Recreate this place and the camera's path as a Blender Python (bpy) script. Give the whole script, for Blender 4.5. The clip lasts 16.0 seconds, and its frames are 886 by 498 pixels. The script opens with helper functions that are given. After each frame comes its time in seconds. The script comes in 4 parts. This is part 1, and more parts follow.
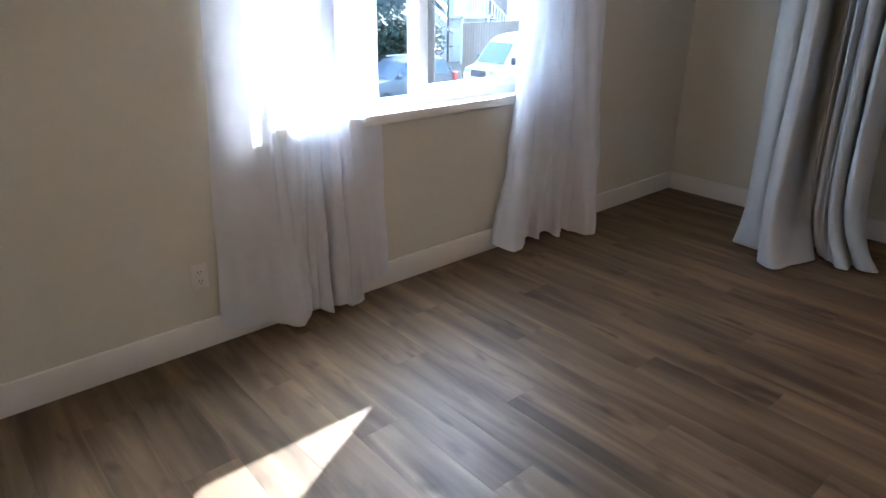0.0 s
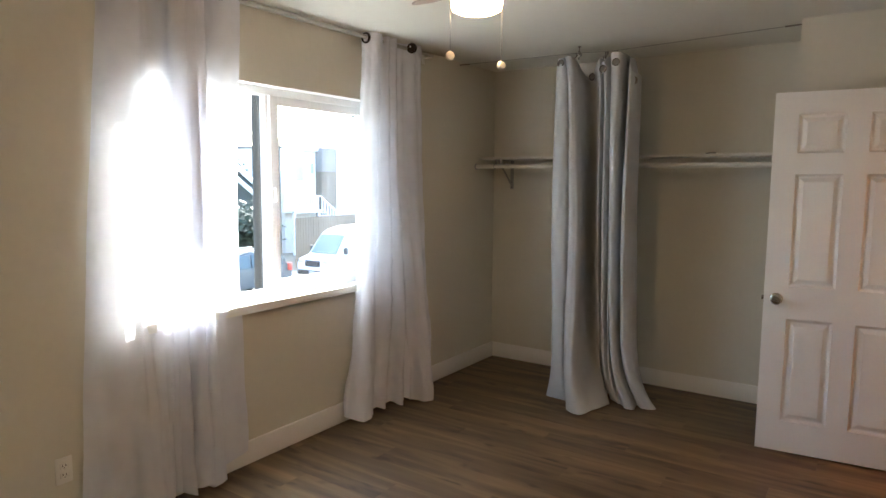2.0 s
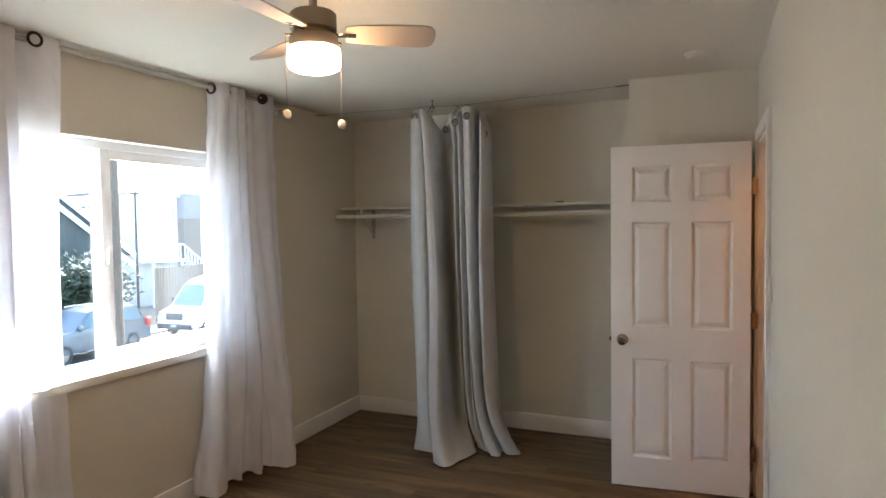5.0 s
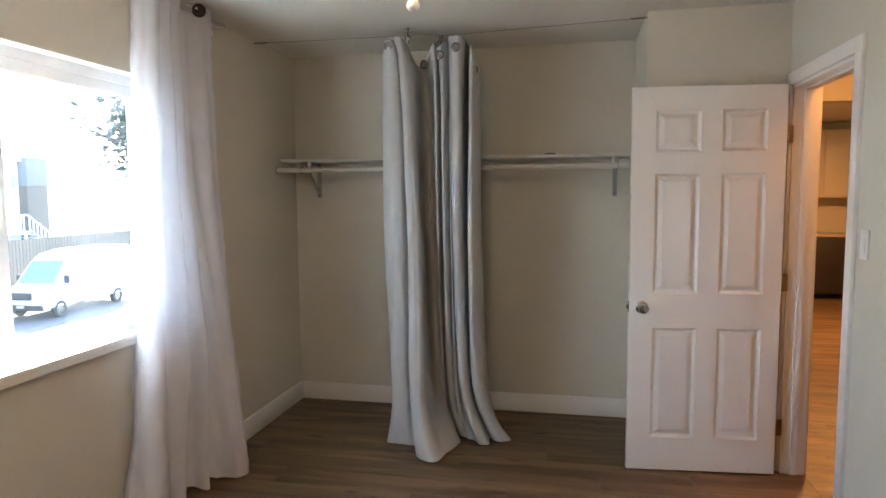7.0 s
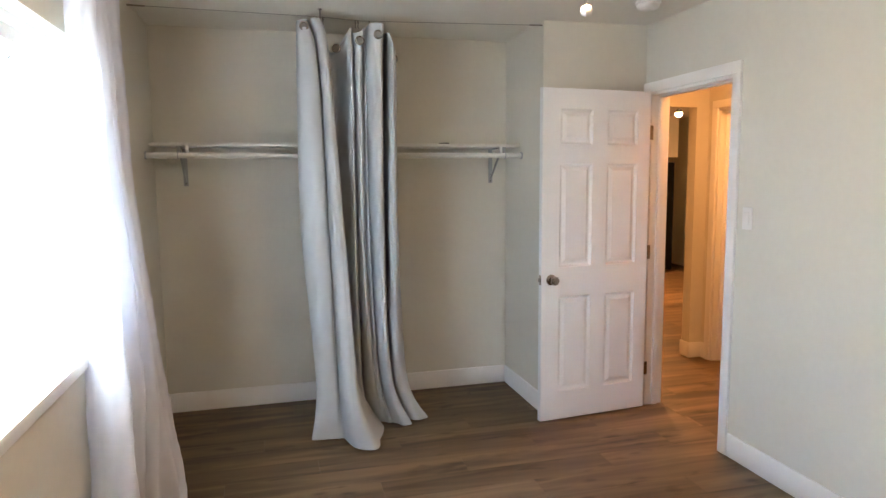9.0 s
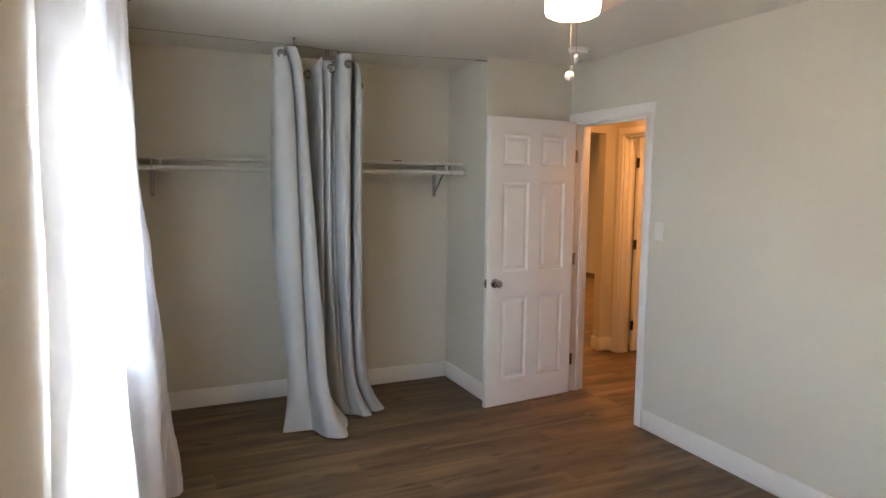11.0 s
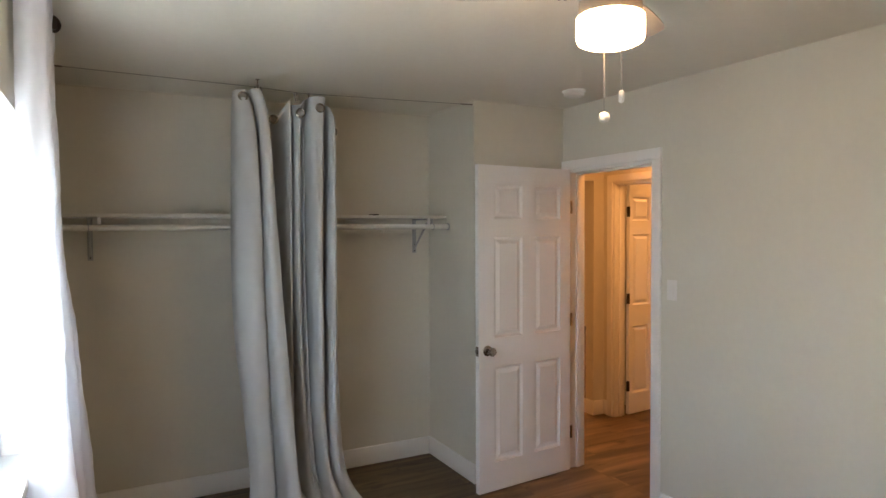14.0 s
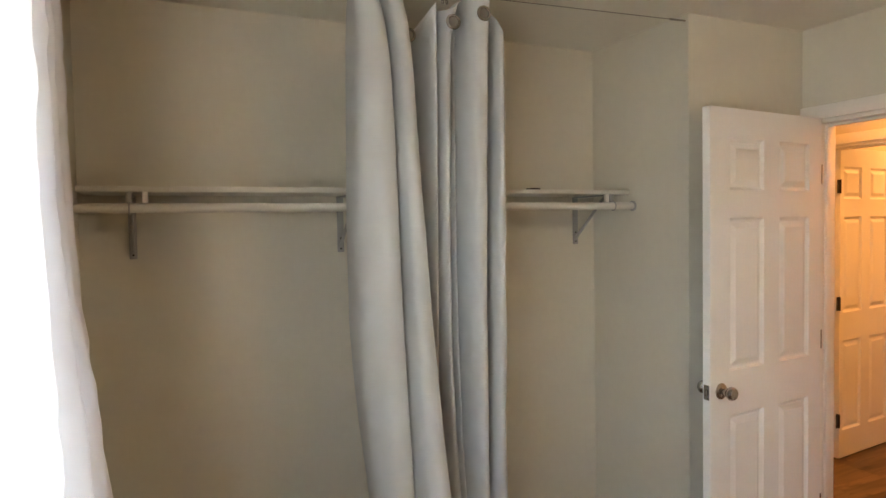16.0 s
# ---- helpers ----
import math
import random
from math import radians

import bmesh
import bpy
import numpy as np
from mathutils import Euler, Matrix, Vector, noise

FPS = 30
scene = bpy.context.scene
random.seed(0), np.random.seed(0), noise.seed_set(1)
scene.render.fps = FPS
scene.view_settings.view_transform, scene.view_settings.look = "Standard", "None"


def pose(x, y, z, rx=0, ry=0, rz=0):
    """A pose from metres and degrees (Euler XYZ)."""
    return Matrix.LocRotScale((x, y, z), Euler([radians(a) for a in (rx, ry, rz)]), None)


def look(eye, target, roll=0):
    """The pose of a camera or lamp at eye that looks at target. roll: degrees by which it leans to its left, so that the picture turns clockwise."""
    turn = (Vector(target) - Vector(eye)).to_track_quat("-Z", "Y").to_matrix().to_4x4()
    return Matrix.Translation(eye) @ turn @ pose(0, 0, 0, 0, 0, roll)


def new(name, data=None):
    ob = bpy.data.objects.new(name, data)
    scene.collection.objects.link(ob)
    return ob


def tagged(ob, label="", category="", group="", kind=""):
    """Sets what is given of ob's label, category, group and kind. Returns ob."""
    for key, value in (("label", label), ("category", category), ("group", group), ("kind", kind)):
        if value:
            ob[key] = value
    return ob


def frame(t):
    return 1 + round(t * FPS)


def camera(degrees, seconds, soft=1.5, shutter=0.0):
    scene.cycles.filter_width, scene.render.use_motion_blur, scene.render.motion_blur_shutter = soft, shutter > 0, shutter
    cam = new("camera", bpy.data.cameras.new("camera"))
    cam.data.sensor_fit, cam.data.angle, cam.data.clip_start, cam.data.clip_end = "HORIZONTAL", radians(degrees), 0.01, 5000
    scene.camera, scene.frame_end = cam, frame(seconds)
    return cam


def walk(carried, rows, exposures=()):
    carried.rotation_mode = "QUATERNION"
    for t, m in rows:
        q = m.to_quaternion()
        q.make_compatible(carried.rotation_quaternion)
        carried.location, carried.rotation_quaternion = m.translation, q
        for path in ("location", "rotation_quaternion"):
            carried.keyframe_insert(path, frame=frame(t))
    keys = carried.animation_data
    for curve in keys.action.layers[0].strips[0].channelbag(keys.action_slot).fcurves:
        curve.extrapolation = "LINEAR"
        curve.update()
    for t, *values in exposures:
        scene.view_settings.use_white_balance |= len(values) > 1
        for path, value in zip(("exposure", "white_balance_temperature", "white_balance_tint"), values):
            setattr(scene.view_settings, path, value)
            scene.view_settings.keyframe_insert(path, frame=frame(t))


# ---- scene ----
cam = camera(69.7, 16.0)
PATH = [
    (0, (-0.409, 0.633, 1.446), (0.802, 2.023, 0.671), 0.6),
    (0.5, (-0.569, 0.527, 1.483), (0.761, 1.931, 0.972), -0.4),
    (1, (-0.72, 0.474, 1.531), (0.756, 1.776, 1.174), 0.4),
    (1.5, (-0.806, 0.385, 1.547), (0.756, 1.596, 1.241), 0.6),
    (2, (-0.842, 0.301, 1.551), (0.803, 1.418, 1.336), 0.4),
    (2.5, (-0.845, 0.251, 1.558), (0.851, 1.296, 1.384), -0.0),
    (3, (-0.826, 0.256, 1.593), (0.915, 1.231, 1.45), -0.1),
    (3.5, (-0.8, 0.256, 1.625), (0.97, 1.182, 1.535), -0.6),
    (4, (-0.782, 0.26, 1.631), (1.012, 1.142, 1.58), -0.8),
    (4.5, (-0.761, 0.237, 1.621), (1.051, 1.081, 1.572), -0.8),
    (5, (-0.735, 0.237, 1.614), (1.104, 1.018, 1.529), -0.8),
    (7.5, (-0.208, 1.462, 1.496), (1.776, 1.619, 1.303), -0.1),
    (8, (-0.157, 1.825, 1.498), (1.827, 1.662, 1.303), 0.1),
    (8.5, (-0.239, 2.089, 1.48), (1.719, 1.723, 1.294), 0.4),
    (9, (-0.363, 2.344, 1.525), (1.558, 1.836, 1.3), -0.5),
    (11.5, (-0.706, 2.919, 1.589), (1.087, 2.05, 1.413), 0.7),
    (12, (-0.726, 2.928, 1.618), (1.055, 2.029, 1.472), 0.5),
    (12.5, (-0.707, 2.885, 1.688), (1.077, 1.983, 1.608), 0.2),
    (13, (-0.629, 2.892, 1.672), (1.143, 1.965, 1.658), -0.4),
    (13.5, (-0.458, 2.85, 1.661), (1.297, 1.892, 1.634), -0.2),
    (14, (-0.157, 2.798, 1.65), (1.61, 1.863, 1.587), -0.3),
    (14.5, (0.212, 2.828, 1.636), (2.012, 1.96, 1.562), -0.8),
    (15, (0.602, 2.851, 1.63), (2.428, 2.039, 1.548), -1.3),
    (15.5, (0.963, 2.827, 1.615), (2.794, 2.028, 1.527), -1.3),
    (16, (1.298, 2.806, 1.592), (3.118, 1.981, 1.515), -1.0),
]
EXPOSURES = [(0.0, 3.8, 5050, 7), (0.5, 3.47, 5500, 7), (1.0, 3.25, 5700, 7), (1.5, 3.85, 6000, 7), (2.5, 3.88, 6000, 7), (3.0, 3.82, 5900, 7), (3.5, 3.63, 5850, 7), (4.5, 3.82, 5850, 7), (5.0, 3.95, 5900, 7), (7.5, 4.42, 5650, 7), (8.0, 4.64, 5600, 7), (9.0, 4.74, 5600, 7), (11.5, 3.97, 5800, 7), (12.5, 3.67, 5850, 7), (13.5, 3.8, 5900, 7), (14.5, 4.17, 6000, 7), (15.5, 4.36, 6350, 7), (16.0, 4.37, 6750, 7)]
walk(cam, [(t, look(eye, target, roll)) for t, eye, target, roll in PATH], EXPOSURES)

# ---- world, sun, lamps ----
SUN_AZ = math.atan2(0.475, 0.88)      # from +x towards +y
SUN_EL = radians(28.5)
world = bpy.data.worlds.new("sky")
scene.world = world
world.use_nodes = True
wn = world.node_tree
wn.nodes.clear()
sky = wn.nodes.new("ShaderNodeTexSky")
sky.sky_type, sky.sun_disc = "NISHITA", False
sky.sun_elevation, sky.sun_rotation = SUN_EL, math.pi / 2 - SUN_AZ
sky.air_density, sky.dust_density = 1.0, 1.5
bg = wn.nodes.new("ShaderNodeBackground")
bg.inputs["Strength"].default_value = 0.15
wo = wn.nodes.new("ShaderNodeOutputWorld")
wn.links.new(sky.outputs[0], bg.inputs[0])
wn.links.new(bg.outputs[0], wo.inputs[0])

sun = new("sun", bpy.data.lights.new("sun", "SUN"))
sun.data.energy, sun.data.angle, sun.data.color = 4.2, radians(0.6), (1.0, 0.95, 0.88)
sun_from = Vector((math.cos(SUN_AZ) * math.cos(SUN_EL), math.sin(SUN_AZ) * math.cos(SUN_EL), math.sin(SUN_EL)))
sun.matrix_world = look((8, 8, 12), Vector((8, 8, 12)) - sun_from)


def lamp(name, kind, at, watts, color, size=0.1):
    ob = new(name, bpy.data.lights.new(name, kind))
    ob.location = at
    ob.data.energy, ob.data.color = watts, color
    if kind == "AREA":
        ob.data.shape, ob.data.size = "DISK", size
    else:
        ob.data.shadow_soft_size = size
    return ob


FAN = (1.203, 1.549)
WARM = (1.0, 0.62, 0.33)
HALL_WARM = (1.0, 0.38, 0.095)
lamp("hall_light", "AREA", (3.2, -0.6, 2.44), 0.95, HALL_WARM, 0.5)
lamp("bath_light", "AREA", (3.6, -2.2, 2.44), 1.05, HALL_WARM, 0.3)
lamp("kitchen_light", "AREA", (7.0, -1.6, 2.30), 6.5, HALL_WARM, 0.4)


# ---- materials ----
def nodes_of(name):
    m = bpy.data.materials.new(name)
    m.use_nodes = True
    nt = m.node_tree
    return m, nt, nt.nodes["Principled BSDF"]


def plain(name, col, rough=0.6, metal=0.0, vary=0.06, scale=3.0, bump=0.0, bscale=150.0, fine=0.03, emit=0.0, spec=0.5):
    """A surface with broad and fine variation of tone, and a fine relief."""
    m, nt, b = nodes_of(name)
    N, L = nt.nodes, nt.links
    tc = N.new("ShaderNodeTexCoord")
    n1 = N.new("ShaderNodeTexNoise")
    n1.inputs["Scale"].default_value, n1.inputs["Detail"].default_value = scale, 4
    n2 = N.new("ShaderNodeTexNoise")
    n2.inputs["Scale"].default_value, n2.inputs["Detail"].default_value = scale * 25, 2
    L.new(tc.outputs["Object"], n1.inputs["Vector"])
    L.new(tc.outputs["Object"], n2.inputs["Vector"])
    a = N.new("ShaderNodeMapRange")
    a.inputs["To Min"].default_value, a.inputs["To Max"].default_value = 1 - vary, 1 + vary
    c = N.new("ShaderNodeMapRange")
    c.inputs["To Min"].default_value, c.inputs["To Max"].default_value = 1 - fine, 1 + fine
    L.new(n1.outputs[0], a.inputs[0])
    L.new(n2.outputs[0], c.inputs[0])
    mul = N.new("ShaderNodeMath")
    mul.operation = "MULTIPLY"
    L.new(a.outputs[0], mul.inputs[0])
    L.new(c.outputs[0], mul.inputs[1])
    sc = N.new("ShaderNodeVectorMath")
    sc.operation = "SCALE"
    sc.inputs[0].default_value = col
    L.new(mul.outputs[0], sc.inputs["Scale"])
    L.new(sc.outputs[0], b.inputs["Base Color"])
    b.inputs["Roughness"].default_value, b.inputs["Metallic"].default_value = rough, metal
    b.inputs["Specular IOR Level"].default_value = spec
    if bump:
        nb = N.new("ShaderNodeTexNoise")
        nb.inputs["Scale"].default_value, nb.inputs["Detail"].default_value = bscale, 3
        L.new(tc.outputs["Object"], nb.inputs["Vector"])
        bp = N.new("ShaderNodeBump")
        bp.inputs["Strength"].default_value, bp.inputs["Distance"].default_value = bump, 0.002
        L.new(nb.outputs[0], bp.inputs["Height"])
        L.new(bp.outputs[0], b.inputs["Normal"])
    if emit:
        b.inputs["Emission Color"].default_value = (*col, 1)
        b.inputs["Emission Strength"].default_value = emit
    return m


def fabric(name, col, through_part, clear_part, weave=600):
    """Cloth that scatters light through: translucent, diffuse and a little open weave."""
    m, nt, b = nodes_of(name)
    N, L = nt.nodes, nt.links
    N.remove(b)
    out = N["Material Output"]
    d, t, c = N.new("ShaderNodeBsdfDiffuse"), N.new("ShaderNodeBsdfTranslucent"), N.new("ShaderNodeBsdfTransparent")
    tc, nz = N.new("ShaderNodeTexCoord"), N.new("ShaderNodeTexNoise")
    nz.inputs["Scale"].default_value = 14
    L.new(tc.outputs["Object"], nz.inputs["Vector"])
    mr = N.new("ShaderNodeMapRange")
    mr.inputs["To Min"].default_value, mr.inputs["To Max"].default_value = 0.94, 1.04
    L.new(nz.outputs[0], mr.inputs[0])
    sc = N.new("ShaderNodeVectorMath")
    sc.operation = "SCALE"
    sc.inputs[0].default_value = col
    L.new(mr.outputs[0], sc.inputs["Scale"])
    L.new(sc.outputs[0], d.inputs["Color"])
    L.new(sc.outputs[0], t.inputs["Color"])
    wv = N.new("ShaderNodeTexNoise")
    wv.inputs["Scale"].default_value = weave
    L.new(tc.outputs["Object"], wv.inputs["Vector"])
    bp = N.new("ShaderNodeBump")
    bp.inputs["Strength"].default_value, bp.inputs["Distance"].default_value = 0.25, 0.001
    L.new(wv.outputs[0], bp.inputs["Height"])
    L.new(bp.outputs[0], d.inputs["Normal"])
    m1, m2 = N.new("ShaderNodeMixShader"), N.new("ShaderNodeMixShader")
    m1.inputs[0].default_value, m2.inputs[0].default_value = through_part, clear_part
    L.new(d.outputs[0], m1.inputs[1])
    L.new(t.outputs[0], m1.inputs[2])
    L.new(m1.outputs[0], m2.inputs[1])
    L.new(c.outputs[0], m2.inputs[2])
    L.new(m2.outputs[0], out.inputs["Surface"])
    return m


def wood_floor(name):
    """Vinyl oak planks: each plank its own tone, with long grain, dark streaks and knots."""
    m, nt, b = nodes_of(name)
    N, L = nt.nodes, nt.links
    tc, oi = N.new("ShaderNodeTexCoord"), N.new("ShaderNodeObjectInfo")
    geo = N.new("ShaderNodeNewGeometry")
    off = N.new("ShaderNodeVectorMath")
    off.operation = "MULTIPLY_ADD"
    rv = N.new("ShaderNodeCombineXYZ")
    for i in range(3):
        L.new(oi.outputs["Random"], rv.inputs[i])
    off.inputs[1].default_value = (37.0, 91.0, 13.0)
    L.new(rv.outputs[0], off.inputs[0])
    L.new(tc.outputs["Object"], off.inputs[2])

    def noise_at(scale_xyz, detail, rough=0.6, dist=0.0):
        mp = N.new("ShaderNodeMapping")
        mp.inputs["Scale"].default_value = scale_xyz
        L.new(off.outputs[0], mp.inputs["Vector"])
        n = N.new("ShaderNodeTexNoise")
        n.inputs["Scale"].default_value, n.inputs["Detail"].default_value = 1.0, detail
        n.inputs["Roughness"].default_value, n.inputs["Distortion"].default_value = rough, dist
        L.new(mp.outputs[0], n.inputs["Vector"])
        return n

    broad = noise_at((9.5, 0.8, 1), 3, 0.5, 0.9)
    grain = noise_at((90, 4, 1), 5, 0.6, 0.4)
    knots = noise_at((14, 4.5, 1), 2, 0.4, 0.2)
    ramp = N.new("ShaderNodeValToRGB")
    e = ramp.color_ramp.elements
    e[0].position, e[0].color = 0.31, (0.054, 0.035, 0.019, 1)
    e[1].position, e[1].color = 0.70, (0.225, 0.152, 0.085, 1)
    mid = ramp.color_ramp.elements.new(0.5)
    mid.color = (0.130, 0.087, 0.048, 1)
    mixv = N.new("ShaderNodeMath")
    mixv.operation = "MULTIPLY_ADD"
    mixv.inputs[1].default_value = 0.10
    L.new(grain.outputs[0], mixv.inputs[0])
    half = N.new("ShaderNodeMath")
    half.operation = "MULTIPLY"
    half.inputs[1].default_value = 0.90
    L.new(broad.outputs[0], half.inputs[0])
    L.new(half.outputs[0], mixv.inputs[2])
    L.new(mixv.outputs[0], ramp.inputs[0])
    kr = N.new("ShaderNodeMapRange")
    kr.inputs["From Min"].default_value, kr.inputs["From Max"].default_value = 0.25, 0.38
    kr.inputs["To Min"].default_value, kr.inputs["To Max"].default_value = 0.45, 1.0
    L.new(knots.outputs[0], kr.inputs[0])
    tone = N.new("ShaderNodeMapRange")
    tone.inputs["To Min"].default_value, tone.inputs["To Max"].default_value = 0.95, 1.05
    L.new(oi.outputs["Random"], tone.inputs[0])
    mul = N.new("ShaderNodeMath")
    mul.operation = "MULTIPLY"
    L.new(kr.outputs[0], mul.inputs[0])
    L.new(tone.outputs[0], mul.inputs[1])
    sc = N.new("ShaderNodeVectorMath")
    sc.operation = "SCALE"
    L.new(ramp.outputs[0], sc.inputs[0])
    L.new(mul.outputs[0], sc.inputs["Scale"])
    L.new(sc.outputs[0], b.inputs["Base Color"])
    rr = N.new("ShaderNodeMapRange")
    rr.inputs["To Min"].default_value, rr.inputs["To Max"].default_value = 0.40, 0.54
    L.new(broad.outputs[0], rr.inputs[0])
    L.new(rr.outputs[0], b.inputs["Roughness"])
    b.inputs["Specular IOR Level"].default_value = 0.32
    bp = N.new("ShaderNodeBump")
    bp.inputs["Strength"].default_value, bp.inputs["Distance"].default_value = 0.25, 0.001
    L.new(grain.outputs[0], bp.inputs["Height"])
    L.new(bp.outputs[0], b.inputs["Normal"])
    return m


def glass_pane(name, tint=(0.93, 0.96, 0.95), haze=0.0, veil=0.0):
    m, nt, b = nodes_of(name)
    b.inputs["Base Color"].default_value = (*tint, 1)
    b.inputs["Transmission Weight"].default_value = 1.0
    b.inputs["Roughness"].default_value = haze
    b.inputs["IOR"].default_value = 1.45
    # A thin translucent layer imitates the flare that veils the pane.
    if veil:
        veil_layer, mix = nt.nodes.new("ShaderNodeBsdfTranslucent"), nt.nodes.new("ShaderNodeMixShader")
        tc, nz, mr = nt.nodes.new("ShaderNodeTexCoord"), nt.nodes.new("ShaderNodeTexNoise"), nt.nodes.new("ShaderNodeMapRange")
        nz.inputs["Scale"].default_value = 3.0
        mr.inputs["To Min"].default_value, mr.inputs["To Max"].default_value = veil * 0.3, veil * 1.7
        nt.links.new(tc.outputs["Object"], nz.inputs["Vector"])
        nt.links.new(nz.outputs[0], mr.inputs[0])
        nt.links.new(mr.outputs[0], mix.inputs[0])
        veil_layer.inputs["Color"].default_value = (0.8, 0.8, 0.8, 1)
        nt.links.new(b.outputs[0], mix.inputs[1])
        nt.links.new(veil_layer.outputs[0], mix.inputs[2])
        nt.links.new(mix.outputs[0], nt.nodes["Material Output"].inputs["Surface"])
    return m


WALL = plain("wall_paint", (0.65, 0.624, 0.537), 0.7, vary=0.03, scale=1.2, bump=0.35, bscale=220)
CEIL = plain("ceiling_paint", (0.76, 0.74, 0.66), 0.8, vary=0.03, scale=1.5, bump=0.5, bscale=120)
TRIM = plain("white_trim_paint", (0.83, 0.815, 0.78), 0.38, vary=0.02, bump=0.08, bscale=60)
DOORP = plain("white_door_paint", (0.82, 0.825, 0.82), 0.36, vary=0.02, bump=0.12, bscale=300)
VINYL = fabric("white_vinyl", (0.90, 0.91, 0.92), 0.06, 0.0, 60)
FLOORM = wood_floor("vinyl_oak")
SUBFL = plain("joint_dark", (0.06, 0.045, 0.034), 0.8)
SHEER = fabric("sheer_white", (0.81, 0.82, 0.87), 0.31, 0.03)
GREY = fabric("grey_blackout", (0.50, 0.52, 0.53), 0.0, 0.0, 400)
STEEL = plain("brushed_steel", (0.36, 0.34, 0.32), 0.22, 1.0, vary=0.05)
DARKST = plain("dark_bronze", (0.05, 0.04, 0.035), 0.35, 0.8)
NICKEL = plain("fan_nickel", (0.30, 0.26, 0.21), 0.5, 0.5, vary=0.05)
BLADE = plain("fan_blade", (0.44, 0.39, 0.345), 0.5, vary=0.04, scale=8)
PLAST = plain("white_plastic", (0.76, 0.74, 0.70), 0.4)
# Golden colour stands in for lamplight leaking between motor and housing.
NECK_LIT = plain("lamplit_neck", (0.55, 0.38, 0.14), 0.3, 0.8)
# Wall tone darkened by hand, for discs that fill the uncut eyelets.
HOLE_SHADE = plain("shaded_wall_in_eyelet", (0.20, 0.19, 0.17), 0.8)
WIREM = plain("wire", (0.22, 0.19, 0.16), 0.45, 0.6)
SHELFP = plain("shelf_paint", (0.64, 0.62, 0.57), 0.45, vary=0.05)
GALV = plain("grey_bracket", (0.36, 0.36, 0.36), 0.4, 0.3)
DOME = plain("glowing_glass", (1.0, 0.60, 0.30), 0.3, emit=3.8)
BULB = plain("bulb", (1.0, 0.62, 0.25), 0.3, emit=4.0)
PANE = glass_pane("window_glass")
# The right-hand pane has that flare put into its material.
VEILED = glass_pane("flare_veiled_window_glass", veil=0.0045)


# ---- mesh helpers ----
def box(bm, x0, x1, y0, y1, z0, z1, bevel=0.0):
    tmp = bmesh.new() if bevel else bm
    v = [tmp.verts.new((x, y, z)) for x in (x0, x1) for y in (y0, y1) for z in (z0, z1)]
    for f in ((0, 1, 3, 2), (4, 6, 7, 5), (0, 4, 5, 1), (2, 3, 7, 6), (0, 2, 6, 4), (1, 5, 7, 3)):
        tmp.faces.new([v[i] for i in f])
    if bevel:
        bmesh.ops.bevel(tmp, geom=tmp.edges[:], offset=bevel, segments=2, affect="EDGES", profile=0.5)
        join(bm, tmp)
    return bm


def join(bm, other, m=None):
    if m is not None:
        bmesh.ops.transform(other, matrix=m, verts=other.verts)
    me = bpy.data.meshes.new("tmp")
    other.to_mesh(me)
    other.free()
    bm.from_mesh(me)
    bpy.data.meshes.remove(me)
    return bm


def lathe(bm, profile, at=(0, 0, 0), m=None, n=28):
    """Turns (radius, z) pairs about z."""
    tmp = bmesh.new()
    rings = []
    for r, z in profile:
        rings.append([tmp.verts.new((r * math.cos(2 * math.pi * i / n), r * math.sin(2 * math.pi * i / n), z)) for i in range(n)])
    for a, b in zip(rings, rings[1:]):
        for i in range(n):
            tmp.faces.new((a[i], a[(i + 1) % n], b[(i + 1) % n], b[i]))
    if profile[0][0] > 1e-4:
        tmp.faces.new(rings[0][::-1])
    if profile[-1][0] > 1e-4:
        tmp.faces.new(rings[-1])
    bmesh.ops.remove_doubles(tmp, verts=tmp.verts[:], dist=1e-5)
    bmesh.ops.recalc_face_normals(tmp, faces=tmp.faces[:])
    return join(bm, tmp, (m or Matrix()) if at == (0, 0, 0) else Matrix.Translation(at) @ (m or Matrix()))


def rod(bm, a, b, r, n=12):
    a, b = Vector(a), Vector(b)
    m = Matrix.Translation(a) @ (b - a).to_track_quat("Z", "Y").to_matrix().to_4x4()
    return lathe(bm, [(r, 0), (r, (b - a).length)], m=m, n=n)


def torus(bm, R, r, m, n=24, k=8):
    tmp = bmesh.new()
    g = [[tmp.verts.new(((R + r * math.cos(2 * math.pi * j / k)) * math.cos(2 * math.pi * i / n), (R + r * math.cos(2 * math.pi * j / k)) * math.sin(2 * math.pi * i / n), r * math.sin(2 * math.pi * j / k))) for j in range(k)] for i in range(n)]
    for i in range(n):
        for j in range(k):
            tmp.faces.new((g[i][j], g[(i + 1) % n][j], g[(i + 1) % n][(j + 1) % k], g[i][(j + 1) % k]))
    return join(bm, tmp, m)


def mesh_ob(name, bm, mat, smooth=True, loc=(0, 0, 0)):
    me = bpy.data.meshes.new(name)
    if loc != (0, 0, 0):
        bmesh.ops.transform(bm, matrix=Matrix.Translation(-Vector(loc)), verts=bm.verts)
    bm.to_mesh(me)
    bm.free()
    me.materials.append(mat)
    ob = new(name, me)
    ob.location = loc
    if smooth:
        me.shade_smooth()
        me.set_sharp_from_angle(angle=radians(35))
    return ob


def part(name, bm, mat, parent, label="", smooth=True):
    ob = mesh_ob(name, bm, mat, smooth)
    ob.parent = parent
    if label:
        ob["label"] = label
    return ob


